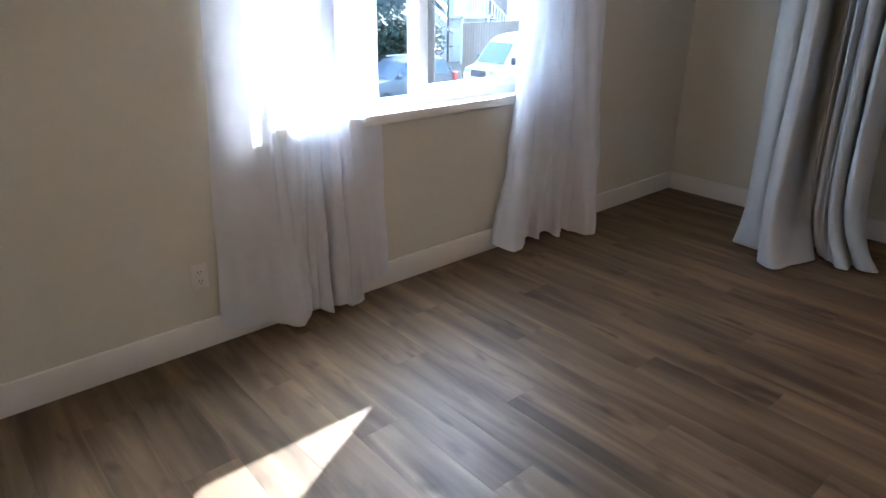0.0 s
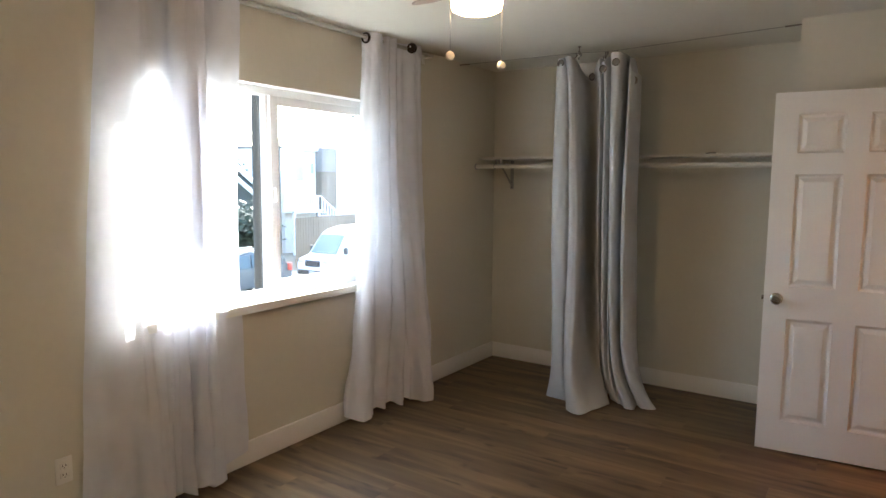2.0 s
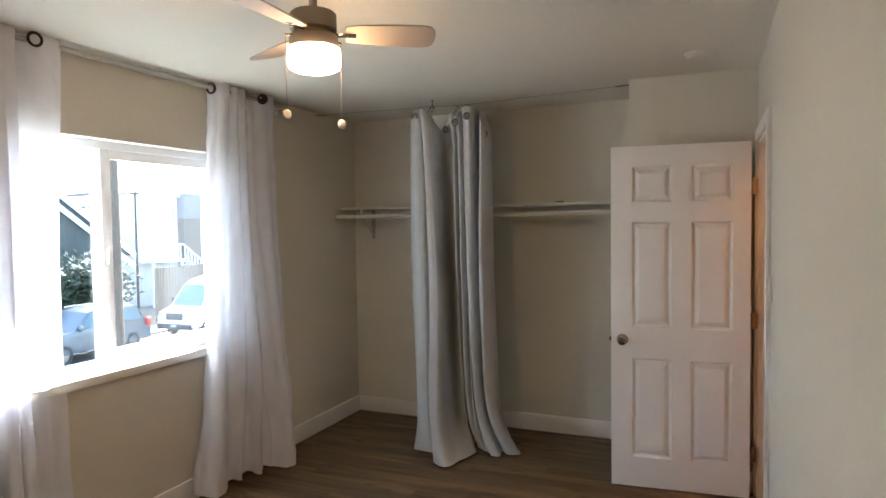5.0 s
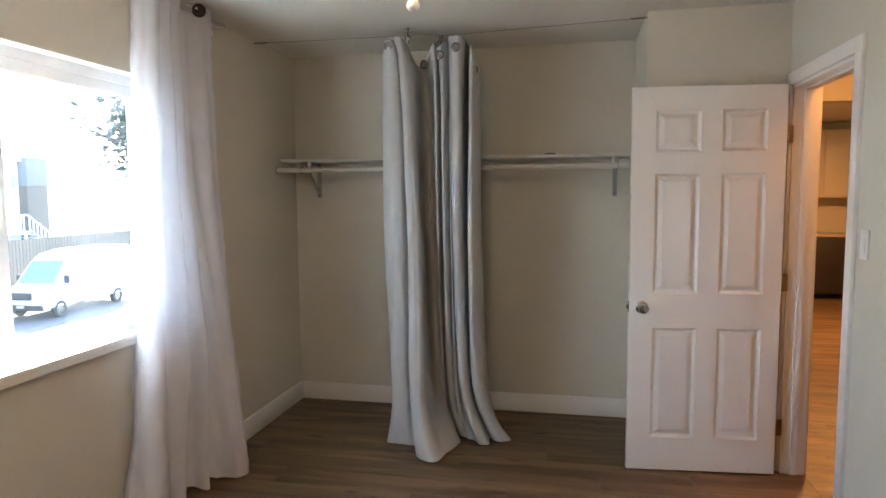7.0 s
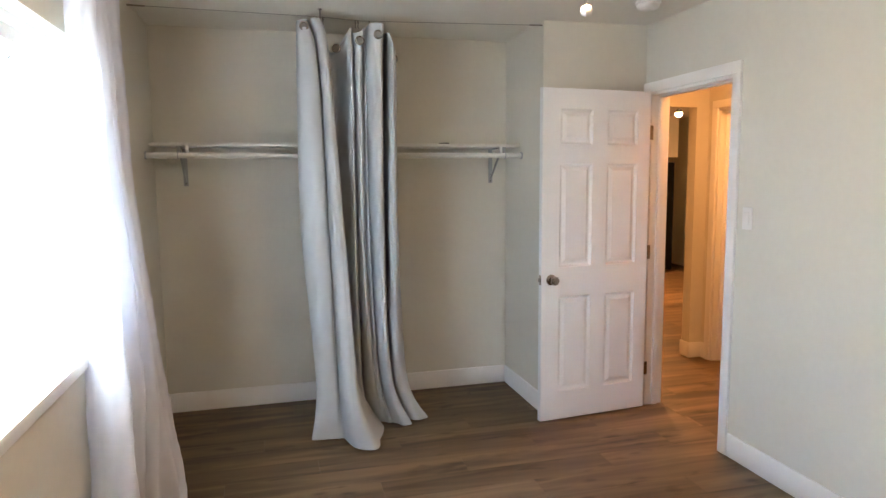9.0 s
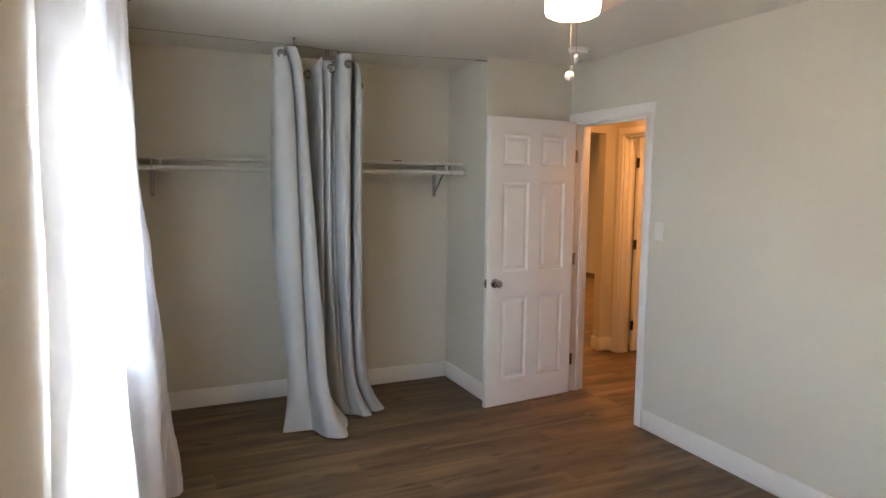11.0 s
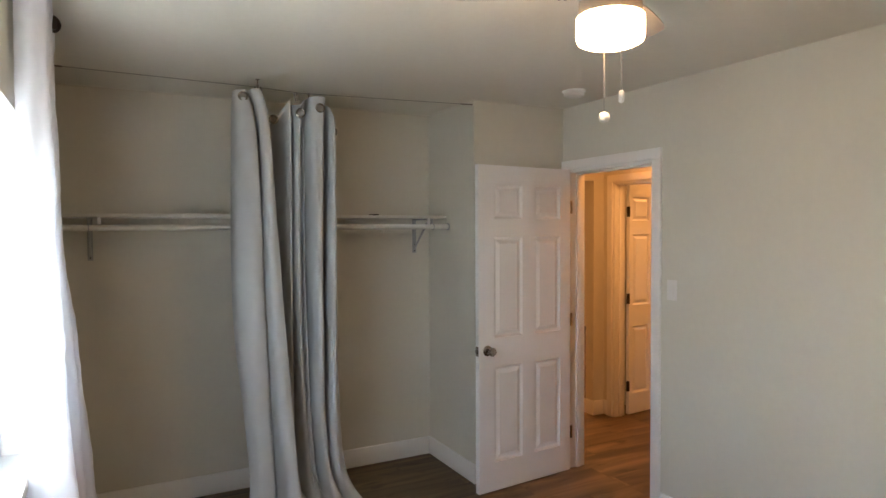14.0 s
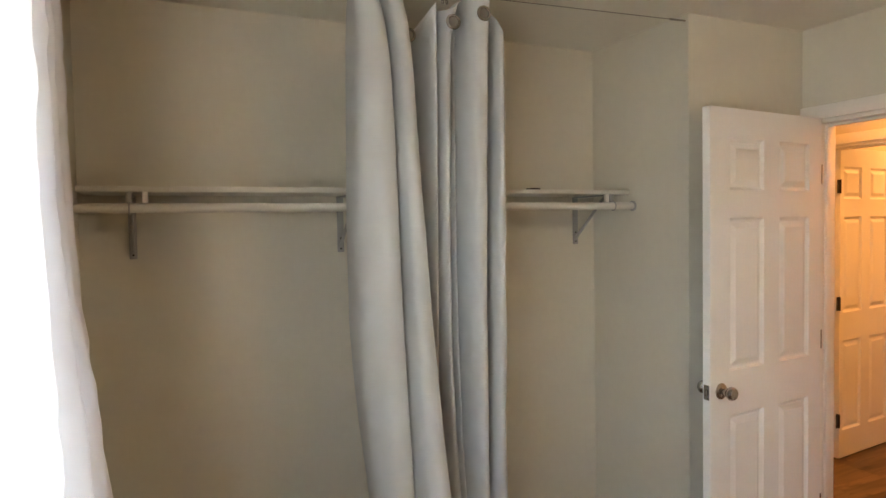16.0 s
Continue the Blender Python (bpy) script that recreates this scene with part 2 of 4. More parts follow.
def base(name, at, label, category, group="", turn=0.0):
    e = new(name)
    e.empty_display_size = 0.1
    e.matrix_basis = Matrix.Translation(at) @ Matrix.Rotation(turn, 4, "Z")
    return tagged(e, label, category, group)


def structure(name, bm, mat, label="", category="", smooth=False):
    return tagged(mesh_ob(name, bm, mat, smooth), label, category, kind="structure")


def B(*boxes, bevel=0.0):
    bm = bmesh.new()
    for b in boxes:
        box(bm, *b, bevel=bevel)
    return bm


# ---- the plan ----
WY = 3.06           # window wall, inner face
XB = 4.00           # back of the closet
XBUMP = 3.35        # front of the boxed corner behind the door
YBUMP = 0.715
CZ = 2.47           # ceiling
XW = -2.0           # wall behind
WX0, WX1, WZ0, WZ1 = 0.76, 2.46, 0.88, 2.06   # window
DX0, DX1, DZ = 2.525, 3.287, 2.045             # bedroom door opening
HY = -1.09          # far wall of the hall
HX = 4.15           # end of the hall
OUT = 3.21

structure("wall_north", B((XW, WX0, WY, OUT, 0, CZ), (WX1, XB + 0.12, WY, OUT, 0, CZ), (WX0, WX1, WY, OUT, 0, WZ0 - 0.045), (WX0, WX1, WY, OUT, WZ1, CZ)), WALL, "beige painted plaster wall with the window", "wall")
structure("wall_closet_back", B((XB, XB + 0.12, -0.0, WY, 0, CZ)), WALL, "beige painted back wall of the open closet", "wall")
structure("wall_boxed_corner", B((XBUMP, XB, 0.0, YBUMP, 0, CZ)), WALL, "beige painted boxed corner beside the closet", "wall")
structure("wall_south", B((XW, DX0, -0.12, 0, 0, CZ), (DX1, XB + 0.12, -0.12, 0, 0, CZ), (DX0, DX1, -0.12, 0, DZ, CZ)), WALL, "beige painted wall with the bedroom doorway", "wall")
structure("wall_west", B((XW - 0.12, XW, -0.12, OUT, 0, CZ)), WALL, "beige painted plain wall", "wall")
structure("ceiling", B((XW - 0.12, XB + 0.12, -0.12, OUT, CZ, CZ + 0.1)), CEIL, "off-white painted textured ceiling", "ceiling")
# hall, bath and kitchen beyond the door
BX0, BX1, BZ = 3.29, 4.03, 2.045
structure("wall_hall_south", B((1.6, BX0, HY - 0.12, HY, 0, CZ), (BX1, HX + 0.12, HY - 0.12, HY, 0, CZ), (BX0, BX1, HY - 0.12, HY, BZ, CZ)), WALL, "painted hall wall with an open doorway", "wall")
structure("wall_hall_west", B((1.48, 1.6, HY - 0.12, -0.12, 0, CZ)), WALL, "painted hall end wall", "wall")
structure("wall_hall_east", B((HX, HX + 0.10, HY, HY + 0.115, 0, CZ), (HX, HX + 0.12, HY + 0.115, -0.12, 2.065, CZ)), WALL, "painted wall end and header over the passage to the kitchen", "wall")
structure("ceiling_hall", B((1.48, HX + 0.24, -3.32, -0.12, CZ, CZ + 0.1)), CEIL, "painted hall ceiling", "ceiling")
structure("wall_bath", B((3.0, 3.12, -3.2, HY - 0.12, 0, CZ), (3.0, HX + 0.24, -3.32, -3.2, 0, CZ), (HX + 0.12, HX + 0.24, -3.2, HY - 0.12, 0, CZ)), WALL, "painted bathroom walls", "wall")
structure("wall_kitchen", B((9.9, 10.02, -4.3, 1.2, 0, CZ), (HX + 0.24, 9.9, -4.42, -4.3, 0, CZ), (XB + 0.12, 9.9, 1.2, 1.32, 0, CZ), (HX + 0.12, HX + 0.24, -4.42, -3.32, 0, CZ), (XB + 0.121, HX + 0.24, -0.119, 1.2, 0, CZ)), WALL, "painted kitchen walls", "wall")
structure("ceiling_kitchen", B((HX + 0.241, 10.02, -4.42, 1.32, CZ, CZ + 0.1), (HX + 0.12, HX + 0.24, -0.119, 1.32, CZ, CZ + 0.1)), CEIL, "painted kitchen ceiling", "ceiling")
floor = structure("floor", B((XW - 0.12, XB + 0.12, -0.12, OUT, -0.12, -0.006), (1.48, HX + 0.12, -3.32, -0.12, -0.12, -0.006), (HX + 0.12, 10.02, -4.42, 1.32, -0.12, -0.006)), SUBFL, "brown oak vinyl plank floor", "floor")


def baseboard(name, runs):
    """runs: boxes of a board 13 cm high with an eased top edge."""
    bm = bmesh.new()
    for x0, x1, y0, y1 in runs:
        box(bm, x0, x1, y0, y1, 0.0, 0.128, bevel=0.004)
    return structure(name, bm, TRIM, "white painted wooden baseboard along the wall", "baseboard", True)


baseboard("baseboard", [(XW, XB, WY - 0.018, WY)])
baseboard("baseboard", [(XB - 0.013, XB, YBUMP + 0.013, WY - 0.0185)])
baseboard("baseboard", [(XBUMP - 0.013, XB, YBUMP, YBUMP + 0.013), (XBUMP - 0.013, XBUMP, 0.0, YBUMP - 0.0005)])
baseboard("baseboard", [(XW, DX0 - 0.066, 0.0, 0.013)])
baseboard("baseboard", [(BX1 + 0.066, HX, HY, HY + 0.013), (HX - 0.013, HX, HY + 0.0135, HY + 0.115), (HX - 0.013, HX + 0.11, HY + 0.1155, HY + 0.128)])
baseboard("baseboard", [(1.6, BX0 - 0.066, HY, HY + 0.013)])
baseboard("baseboard", [(HX + 0.107, HX + 0.12, -3.2, HY - 0.12), (3.12, HX + 0.106, -3.2, -3.187)])


def casing(name, x0, x1, ztop, y, out, depth, lined=True):
    """Door trim on the face at y, towards out (+1 or -1), with the jamb lining the opening through depth."""
    w, t = 0.062, 0.017
    ya, yb = sorted((y, y + out * t))
    bm = bmesh.new()
    box(bm, x0 - w, x0, ya, yb, 0, ztop, bevel=0.003)
    box(bm, x1, x1 + w, ya, yb, 0, ztop, bevel=0.003)
    box(bm, x0 - w, x1 + w, ya, yb, ztop, ztop + w, bevel=0.003)
    e = structure(name, bm, TRIM, "white painted door casing", "door frame", True)
    if not lined:
        return e
    bm = bmesh.new()
    ja, jb = sorted((y + out * 0.001, y - out * (depth + 0.001)))
    box(bm, x0, x0 + 0.018, ja, jb, 0, ztop - 0.018, bevel=0.001)
    box(bm, x1 - 0.018, x1, ja, jb, 0, ztop - 0.018, bevel=0.001)
    box(bm, x0, x1, ja, jb, ztop - 0.018, ztop, bevel=0.001)
    sa, sb = sorted((y - out * 0.045, y - out * 0.08))
    box(bm, x0 + 0.018, x0 + 0.03, sa, sb, 0, ztop - 0.03, bevel=0.001)
    box(bm, x1 - 0.03, x1 - 0.018, sa, sb, 0, ztop - 0.03, bevel=0.001)
    box(bm, x0 + 0.018, x1 - 0.018, sa, sb, ztop - 0.03, ztop - 0.018, bevel=0.001)
    part("jamb", bm, TRIM, e)
    return e


casing("trim_bedroom_door", DX0, DX1, DZ, 0.0, 1, 0.12)
casing("trim_bedroom_door_hall", DX0, DX1, DZ, -0.12, -1, 0.0, False)
casing("trim_bath_door", BX0, BX1, BZ, HY, 1, 0.12)


# ---- doors ----
def six_panel_door(name, at, towards, width, side, label, flip=False):
    """A door leaf: at is the hinge end of the face that is seen, towards its free end, side the way to the other face."""
    at, towards = Vector((*at, 0.012)), Vector((*towards, 0.012))
    d = (towards - at).normalized()
    n = Vector((-d.y, d.x, 0)) * side
    T, Hh = 0.035, 2.03
    e = tagged(new(name), label, "door")
    m = Matrix((( d.x, n.x, 0, at.x), (d.y, n.y, 0, at.y), (0, 0, 1, at.z), (0, 0, 0, 1)))
    e.matrix_basis = m
    cols = [(width - 0.345, width - 0.12), (width - 0.67, width - 0.45)]
    rws = [(0.18, 0.775), (0.96, 1.585), (1.70, 1.91)]
    bm = bmesh.new()
    xs = [0, cols[1][0], cols[1][1], cols[0][0], cols[0][1], width]
    zs = [0, rws[0][0], rws[0][1], rws[1][0], rws[1][1], rws[2][0], rws[2][1], Hh]
    holes = {(1, 1), (1, 3), (1, 5), (3, 1), (3, 3), (3, 5)}
    for y, flipn in ((0.0, False), (T, True)):
        grid = [[bm.verts.new((x, y, z)) for z in zs] for x in xs]
        for i in range(5):
            for j in range(7):
                if (i, j) in holes:
                    continue
                f = [grid[i][j], grid[i + 1][j], grid[i + 1][j + 1], grid[i][j + 1]]
                bm.faces.new(f[::-1] if flipn else f)
    for (xa, za), (xb, zb) in (((0, 0), (width, 0)), ((width, 0), (width, Hh)), ((width, Hh), (0, Hh)), ((0, Hh), (0, 0))):
        q = [bm.verts.new(p) for p in ((xa, 0, za), (xa, T, za), (xb, T, zb), (xb, 0, zb))]
        bm.faces.new(q)
    bmesh.ops.remove_doubles(bm, verts=bm.verts[:], dist=1e-5)
    bmesh.ops.recalc_face_normals(bm, faces=bm.faces[:])
    part("body", bm, DOORP, e)
    for xa, xb in cols:
        for za, zb in rws:
            bm = bmesh.new()
            for y, s in ((0.0, 1), (T, -1)):
                loops = []
                for ins, dep in ((0, 0), (0.004, 0.006), (0.012, 0.013), (0.020, 0.013), (0.042, 0.002)):
                    loops.append([bm.verts.new((x, y + s * dep, z)) for x, z in ((xa + ins, za + ins), (xb - ins, za + ins), (xb - ins, zb - ins), (xa + ins, zb - ins))])
                for a, b in zip(loops, loops[1:]):
                    for i in range(4):
                        bm.faces.new((a[i], a[(i + 1) % 4], b[(i + 1) % 4], b[i]))
                bm.faces.new(loops[-1])
            bmesh.ops.recalc_face_normals(bm, faces=bm.faces[:])
            part("panel", bm, DOORP, e, smooth=False)
    for y, s in ((0.0, -1), (T, 1)):
        bm = bmesh.new()
        R = Matrix.Translation((width - 0.065, y, 0.885)) @ Matrix.Rotation(radians(90 * -s), 4, "X")
        lathe(bm, [(0.033, 0.0), (0.033, 0.004), (0.028, 0.009), (0.013, 0.012), (0.012, 0.028), (0.020, 0.034), (0.0275, 0.045), (0.0275, 0.054), (0.022, 0.063), (0.010, 0.066), (0.0, 0.066)], m=R)
        part("knob", bm, STEEL, e, "round brushed nickel knob")
    bm = B((width - 0.0015, width + 0.0015, 0.005, 0.030, 0.855, 0.915), bevel=0.0008)
    box(bm, width, width + 0.012, 0.010, 0.024, 0.873, 0.897, bevel=0.003)
    part("latch", bm, STEEL, e, "nickel latch plate")
    hm = DARKST if flip else STEEL
    for hz in (0.25, 1.02, 1.78):
        bm = bmesh.new()
        hy = 0.0 if flip else T * 0.45
        rod(bm, (-0.007, hy - 0.004, hz - 0.045), (-0.007, hy - 0.004, hz + 0.045), 0.006)
        box(bm, -0.036, -0.007, hy - 0.001, hy + 0.001, hz - 0.044, hz + 0.044)
        box(bm, -0.002, -0.0005, hy, hy + 0.018, hz - 0.044, hz + 0.044)
        part("hinge", bm, hm, e, "metal butt hinge")
    return e


six_panel_door("bedroom_door", (3.226, 0.040), (3.158, 0.798), 0.762, -1, "white six-panel interior door standing open beside the closet")
six_panel_door("bath_door", (3.985, -1.235), (4.055, -1.945), 0.71, 1, "white six-panel bathroom door standing open", flip=True)

# ---- window ----
e = tagged(new("window_1"), "white vinyl sliding window above a white sill", "window", kind="structure")
FY0, FY1 = 3.13, 3.205
bm = B((WX0, WX0 + 0.045, FY0, FY1, WZ0, WZ1), (WX1 - 0.045, WX1, FY0, FY1, WZ0, WZ1), (WX0 + 0.045, WX1 - 0.045, FY0, FY1, WZ0, WZ0 + 0.04), (WX0 + 0.045, WX1 - 0.045, FY0, FY1, WZ1 - 0.045, WZ1), bevel=0.003)
box(bm, 1.578, 1.615, FY0 + 0.02, FY1 - 0.01, WZ0 + 0.04, WZ1 - 0.045, bevel=0.002)
part("window_frame", bm, VINYL, e)
SX0, SX1, SZ0, SZ1 = 1.60, WX1 - 0.045, WZ0 + 0.04, WZ1 - 0.045
bm = B((SX0, SX0 + 0.06, FY0 + 0.005, FY0 + 0.035, SZ0, SZ1), (SX1 - 0.045, SX1, FY0 + 0.005, FY0 + 0.035, SZ0, SZ1), (SX0 + 0.06, SX1 - 0.045, FY0 + 0.005, FY0 + 0.035, SZ0, SZ0 + 0.05), (SX0 + 0.06, SX1 - 0.045, FY0 + 0.005, FY0 + 0.035, SZ1 - 0.05, SZ1), bevel=0.003)
part("sash", bm, VINYL, e)
bm = B((SX0 + 0.02, SX0 + 0.035, FY0 - 0.012, FY0 + 0.006, 1.42, 1.50), bevel=0.003)
part("latch", bm, VINYL, e)
for px0, px1, py, pz0, pz1 in ((WX0 + 0.045, 1.578, FY0 + 0.05, WZ0 + 0.04, WZ1 - 0.045), (SX0 + 0.06, SX1 - 0.045, FY0 + 0.018, SZ0 + 0.05, SZ1 - 0.05)):
    g = part("pane", B((px0, px1, py, py + 0.004, pz0, pz1)), PANE if px0 < 1.0 else VEILED, e)
    g.visible_shadow = False
bm = B((WX0 - 0.03, WX1 + 0.03, WY - 0.03, WY, WZ0 - 0.045, WZ0), (WX0, WX1, WY, FY1, WZ0 - 0.045, WZ0), bevel=0.003)
part("window_sill", bm, TRIM, e, "white painted deep window sill")
bm = B((WX0, WX0 + 0.004, WY, FY0, WZ0, WZ1), (WX1 - 0.004, WX1, WY, FY0, WZ0, WZ1), (WX0, WX1, WY, FY0, WZ1 - 0.004, WZ1))
part("reveal", bm, TRIM, e)

# curtain rods
RODM = plain("satin_grey_rod", (0.52, 0.51, 0.48), 0.4, 0.3)
rods = base("curtain_rod", (1.6, 2.96, 2.42), "white double curtain rod on brackets above the window", "curtain rod")


def local(bm, e):
    bmesh.ops.transform(bm, matrix=e.matrix_basis.inverted(), verts=bm.verts)
    return bm


part("front_rod", local(rod(bmesh.new(), (0.3, 3.0, 2.435), (2.98, 3.0, 2.435), 0.0125), rods), RODM, rods)
part("back_rod", local(rod(bmesh.new(), (0.3, 3.043, 2.457), (2.98, 3.043, 2.457), 0.006), rods), RODM, rods)
for bx in (0.36, 2.95):
    part("bracket", local(B((bx - 0.01, bx + 0.01, 2.988, WY, 2.415, 2.424), (bx - 0.015, bx + 0.015, WY - 0.004, WY, 2.38, 2.455), bevel=0.001), rods), TRIM, rods)


# ---- curtains ----
def spline(pts, s):
    """Catmull-Rom through the points, s from 0 to 1."""
    k = s * (len(pts) - 1)
    i = min(int(k), len(pts) - 2)
    t = k - i
    p = [Vector(pts[max(0, min(len(pts) - 1, j))]) for j in (i - 1, i, i + 1, i + 2)]
    return 0.5 * ((2 * p[1]) + (p[2] - p[0]) * t + (2 * p[0] - 5 * p[1] + 4 * p[2] - p[3]) * t * t + (3 * p[1] - p[0] - 3 * p[2] + p[3]) * t ** 3)


def cloth(rows, nu, nv, wrinkle=0.002, seed=0, ripple=0.0, folds=0):
    """A hanging cloth through rows of points from the top to the hem."""
    bm = bmesh.new()
    cols = []
    for i in range(nu + 1):
        s = i / nu
        ctrl = [spline(r, s) for r in rows]
        col = []
        for j in range(nv + 1):
            p = spline(ctrl, j / nv)
            k = 1 + 2.5 * (j / nv) ** 4
            w = k * noise.noise(Vector((p.x * 9 + seed, p.y * 9, p.z * 3.0))) * wrinkle * 2 + noise.noise(Vector((p.x * 30, p.y * 30 + seed, p.z * 22))) * wrinkle
            q = spline(rows[0], min(1, s + 0.01)) - spline(rows[0], max(0, s - 0.01))
            nrm = Vector((-q.y, q.x, 0)).normalized()
            p = p + nrm * (w + ripple * (0.35 + 0.65 * (j / nv)) * math.sin(folds * s * 2 * math.pi + 2.5 * math.sin(s * 7 + seed)))
            p.z = max(p.z, 0.006)
            p.y = min(p.y, WY - 0.004)
            col.append(bm.verts.new(p))
        cols.append(col)
    for i in range(nu):
        for j in range(nv):
            bm.faces.new((cols[i][j], cols[i + 1][j], cols[i + 1][j + 1], cols[i][j + 1]))
    return bm


def z_row(pts, z, flat=1.0):
    """A row at one height; flat presses its folds towards the wall."""
    return [(x, 3.05 - (3.05 - y) * flat, z) for x, y in pts]


def grommet(parent, at, facing, mat, R=0.028, r=0.0065):
    m = Matrix.Translation(Vector(at)) @ Vector(facing).to_track_quat("Z", "Y").to_matrix().to_4x4()
    return part("grommet", local(torus(bmesh.new(), R, r, m), parent), mat, parent, "metal grommet ring")


lt = [(0.605, 3.045), (0.64, 3.0), (0.69, 2.965), (0.75, 2.965), (0.79, 3.0), (0.82, 3.04), (0.87, 3.04), (0.90, 3.0), (0.910, 2.960), (0.985, 2.965), (0.930, 3.030), (0.960, 2.975), (1.035, 2.963), (0.965, 3.030), (1.010, 2.975), (1.085, 2.970), (1.020, 3.030), (1.11, 3.03), (1.19, 2.955), (1.30, 2.99)]
lm = [(0.535, 3.045), (0.59, 3.01), (0.66, 2.99), (0.73, 2.99), (0.77, 3.01), (0.81, 3.035), (0.86, 3.035), (0.89, 3.0), (0.910, 2.950), (0.985, 2.955), (0.930, 3.030), (0.960, 2.965), (1.035, 2.953), (0.965, 3.030), (1.010, 2.965), (1.085, 2.960), (1.020, 3.030), (1.12, 3.035), (1.20, 3.02), (1.285, 3.03)]
l8 = [(0.485, 3.045), (0.55, 3.01), (0.65, 2.98), (0.71, 2.98), (0.75, 3.01), (0.79, 3.03), (0.83, 3.0), (0.86, 2.96), (0.88, 2.93), (0.93, 2.925), (0.925, 3.02), (0.965, 2.92), (1.01, 2.92), (1.005, 3.02), (1.04, 2.93), (1.085, 2.94), (1.08, 3.02), (1.14, 3.03), (1.21, 3.02), (1.295, 3.035)]
lb = [(0.44, 3.03), (0.52, 3.0), (0.61, 2.97), (0.68, 2.94), (0.73, 2.90), (0.78, 2.89), (0.82, 2.93), (0.845, 2.97), (0.87, 2.93), (0.92, 2.88), (0.93, 2.99), (0.96, 2.90), (1.01, 2.87), (1.02, 2.98), (1.04, 2.91), (1.08, 2.87), (1.10, 2.97), (1.15, 3.0), (1.22, 3.01), (1.305, 3.03)]
lbz = [0.07, 0.06, 0.06, 0.04, 0.02, 0.015, 0.03, 0.05, 0.05, 0.03, 0.03, 0.05, 0.05, 0.02, 0.015, 0.05, 0.06, 0.07, 0.08, 0.09]
cl = base("sheer_curtain", (0.85, 2.96, 0.0), "white sheer curtain panel hanging open from the rod beside the window", "curtain", "sheer curtains")
rows_l = [z_row(lt, 2.466, 0.9), z_row(lt, 2.25, 0.85), z_row(lm, 1.45, 0.8), z_row(l8, 0.8, 0.8), [(x, 3.05 - (3.05 - y) * 0.8, z) for (x, y), z in zip(lb, lbz)]]
part("cloth", local(cloth(rows_l, 380, 90, 0.003, 3, 0.005, 13), cl), SHEER, cl)
for at, f in (((0.685, 2.972, 2.436), (-0.4, -1, 0)), ((0.80, 3.005, 2.436), (1, -0.6, 0)), ((0.897, 3.005, 2.436), (-1, -0.6, 0)), ((1.165, 2.966, 2.436), (-0.2, -1, 0))):
    grommet(cl, at, f, DARKST)

rt = [(2.27, 3.045), (2.265, 3.0), (2.29, 2.965), (2.36, 2.955), (2.41, 3.01), (2.44, 2.96), (2.475, 3.0), (2.51, 2.955), (2.55, 3.01), (2.61, 3.04), (2.66, 3.02), (2.70, 2.965), (2.78, 2.965), (2.84, 3.0), (2.86, 3.045)]
ru = [(2.215, 3.045), (2.20, 3.0), (2.23, 2.955), (2.30, 2.94), (2.37, 3.0), (2.42, 2.935), (2.455, 2.99), (2.50, 2.93), (2.55, 3.0), (2.61, 3.03), (2.67, 3.01), (2.72, 2.955), (2.79, 2.96), (2.85, 3.0), (2.87, 3.045)]
rl = [(2.19, 3.045), (2.175, 3.0), (2.135, 2.94), (2.19, 2.89), (2.30, 2.96), (2.37, 2.88), (2.42, 2.94), (2.48, 2.86), (2.54, 2.95), (2.60, 2.96), (2.65, 2.89), (2.72, 2.88), (2.80, 2.91), (2.86, 2.97), (2.89, 3.03)]
rb = [(2.05, 3.03), (2.02, 2.97), (2.06, 2.90), (2.14, 2.88), (2.25, 2.96), (2.33, 2.91), (2.40, 2.96), (2.47, 2.88), (2.54, 2.94), (2.59, 2.88), (2.65, 2.81), (2.72, 2.80), (2.80, 2.86), (2.87, 2.94), (2.91, 3.02)]
rbz = [0.10, 0.07, 0.04, 0.03, 0.05, 0.04, 0.06, 0.03, 0.05, 0.03, 0.015, 0.015, 0.03, 0.04, 0.04]
cr = base("sheer_curtain", (2.45, 2.96, 0.0), "white sheer curtain panel gathered beside the closet", "curtain", "sheer curtains")
rows_r = [z_row(rt, 2.466), z_row(rt, 2.25), z_row(ru, 1.6), z_row(rl, 0.75), [(x, y, z) for (x, y), z in zip(rb, rbz)]]
part("cloth", local(cloth(rows_r, 320, 100, 0.005, 9, 0.008, 12), cr), SHEER, cr)
for at, f in (((2.262, 3.0, 2.430), (-1, -0.1, 0)), ((2.690, 2.965, 2.436), (-1, -0.6, 0))):
    grommet(cr, at, f, DARKST)
    # The cloth has no hole: a dark disc paints the shade inside the ring.
    bm = lathe(bmesh.new(), [(0.0, -0.001), (0.026, -0.001), (0.026, 0.001), (0.0, 0.001)], m=Matrix.Translation(Vector(at) + Vector((0.002, 0, 0))) @ Vector(f).to_track_quat("Z", "Y").to_matrix().to_4x4(), n=20)
    part("grommet_shade_disc", local(bm, cr), DARKST, cr, "dark disc in place of the shade inside the grommet ring")

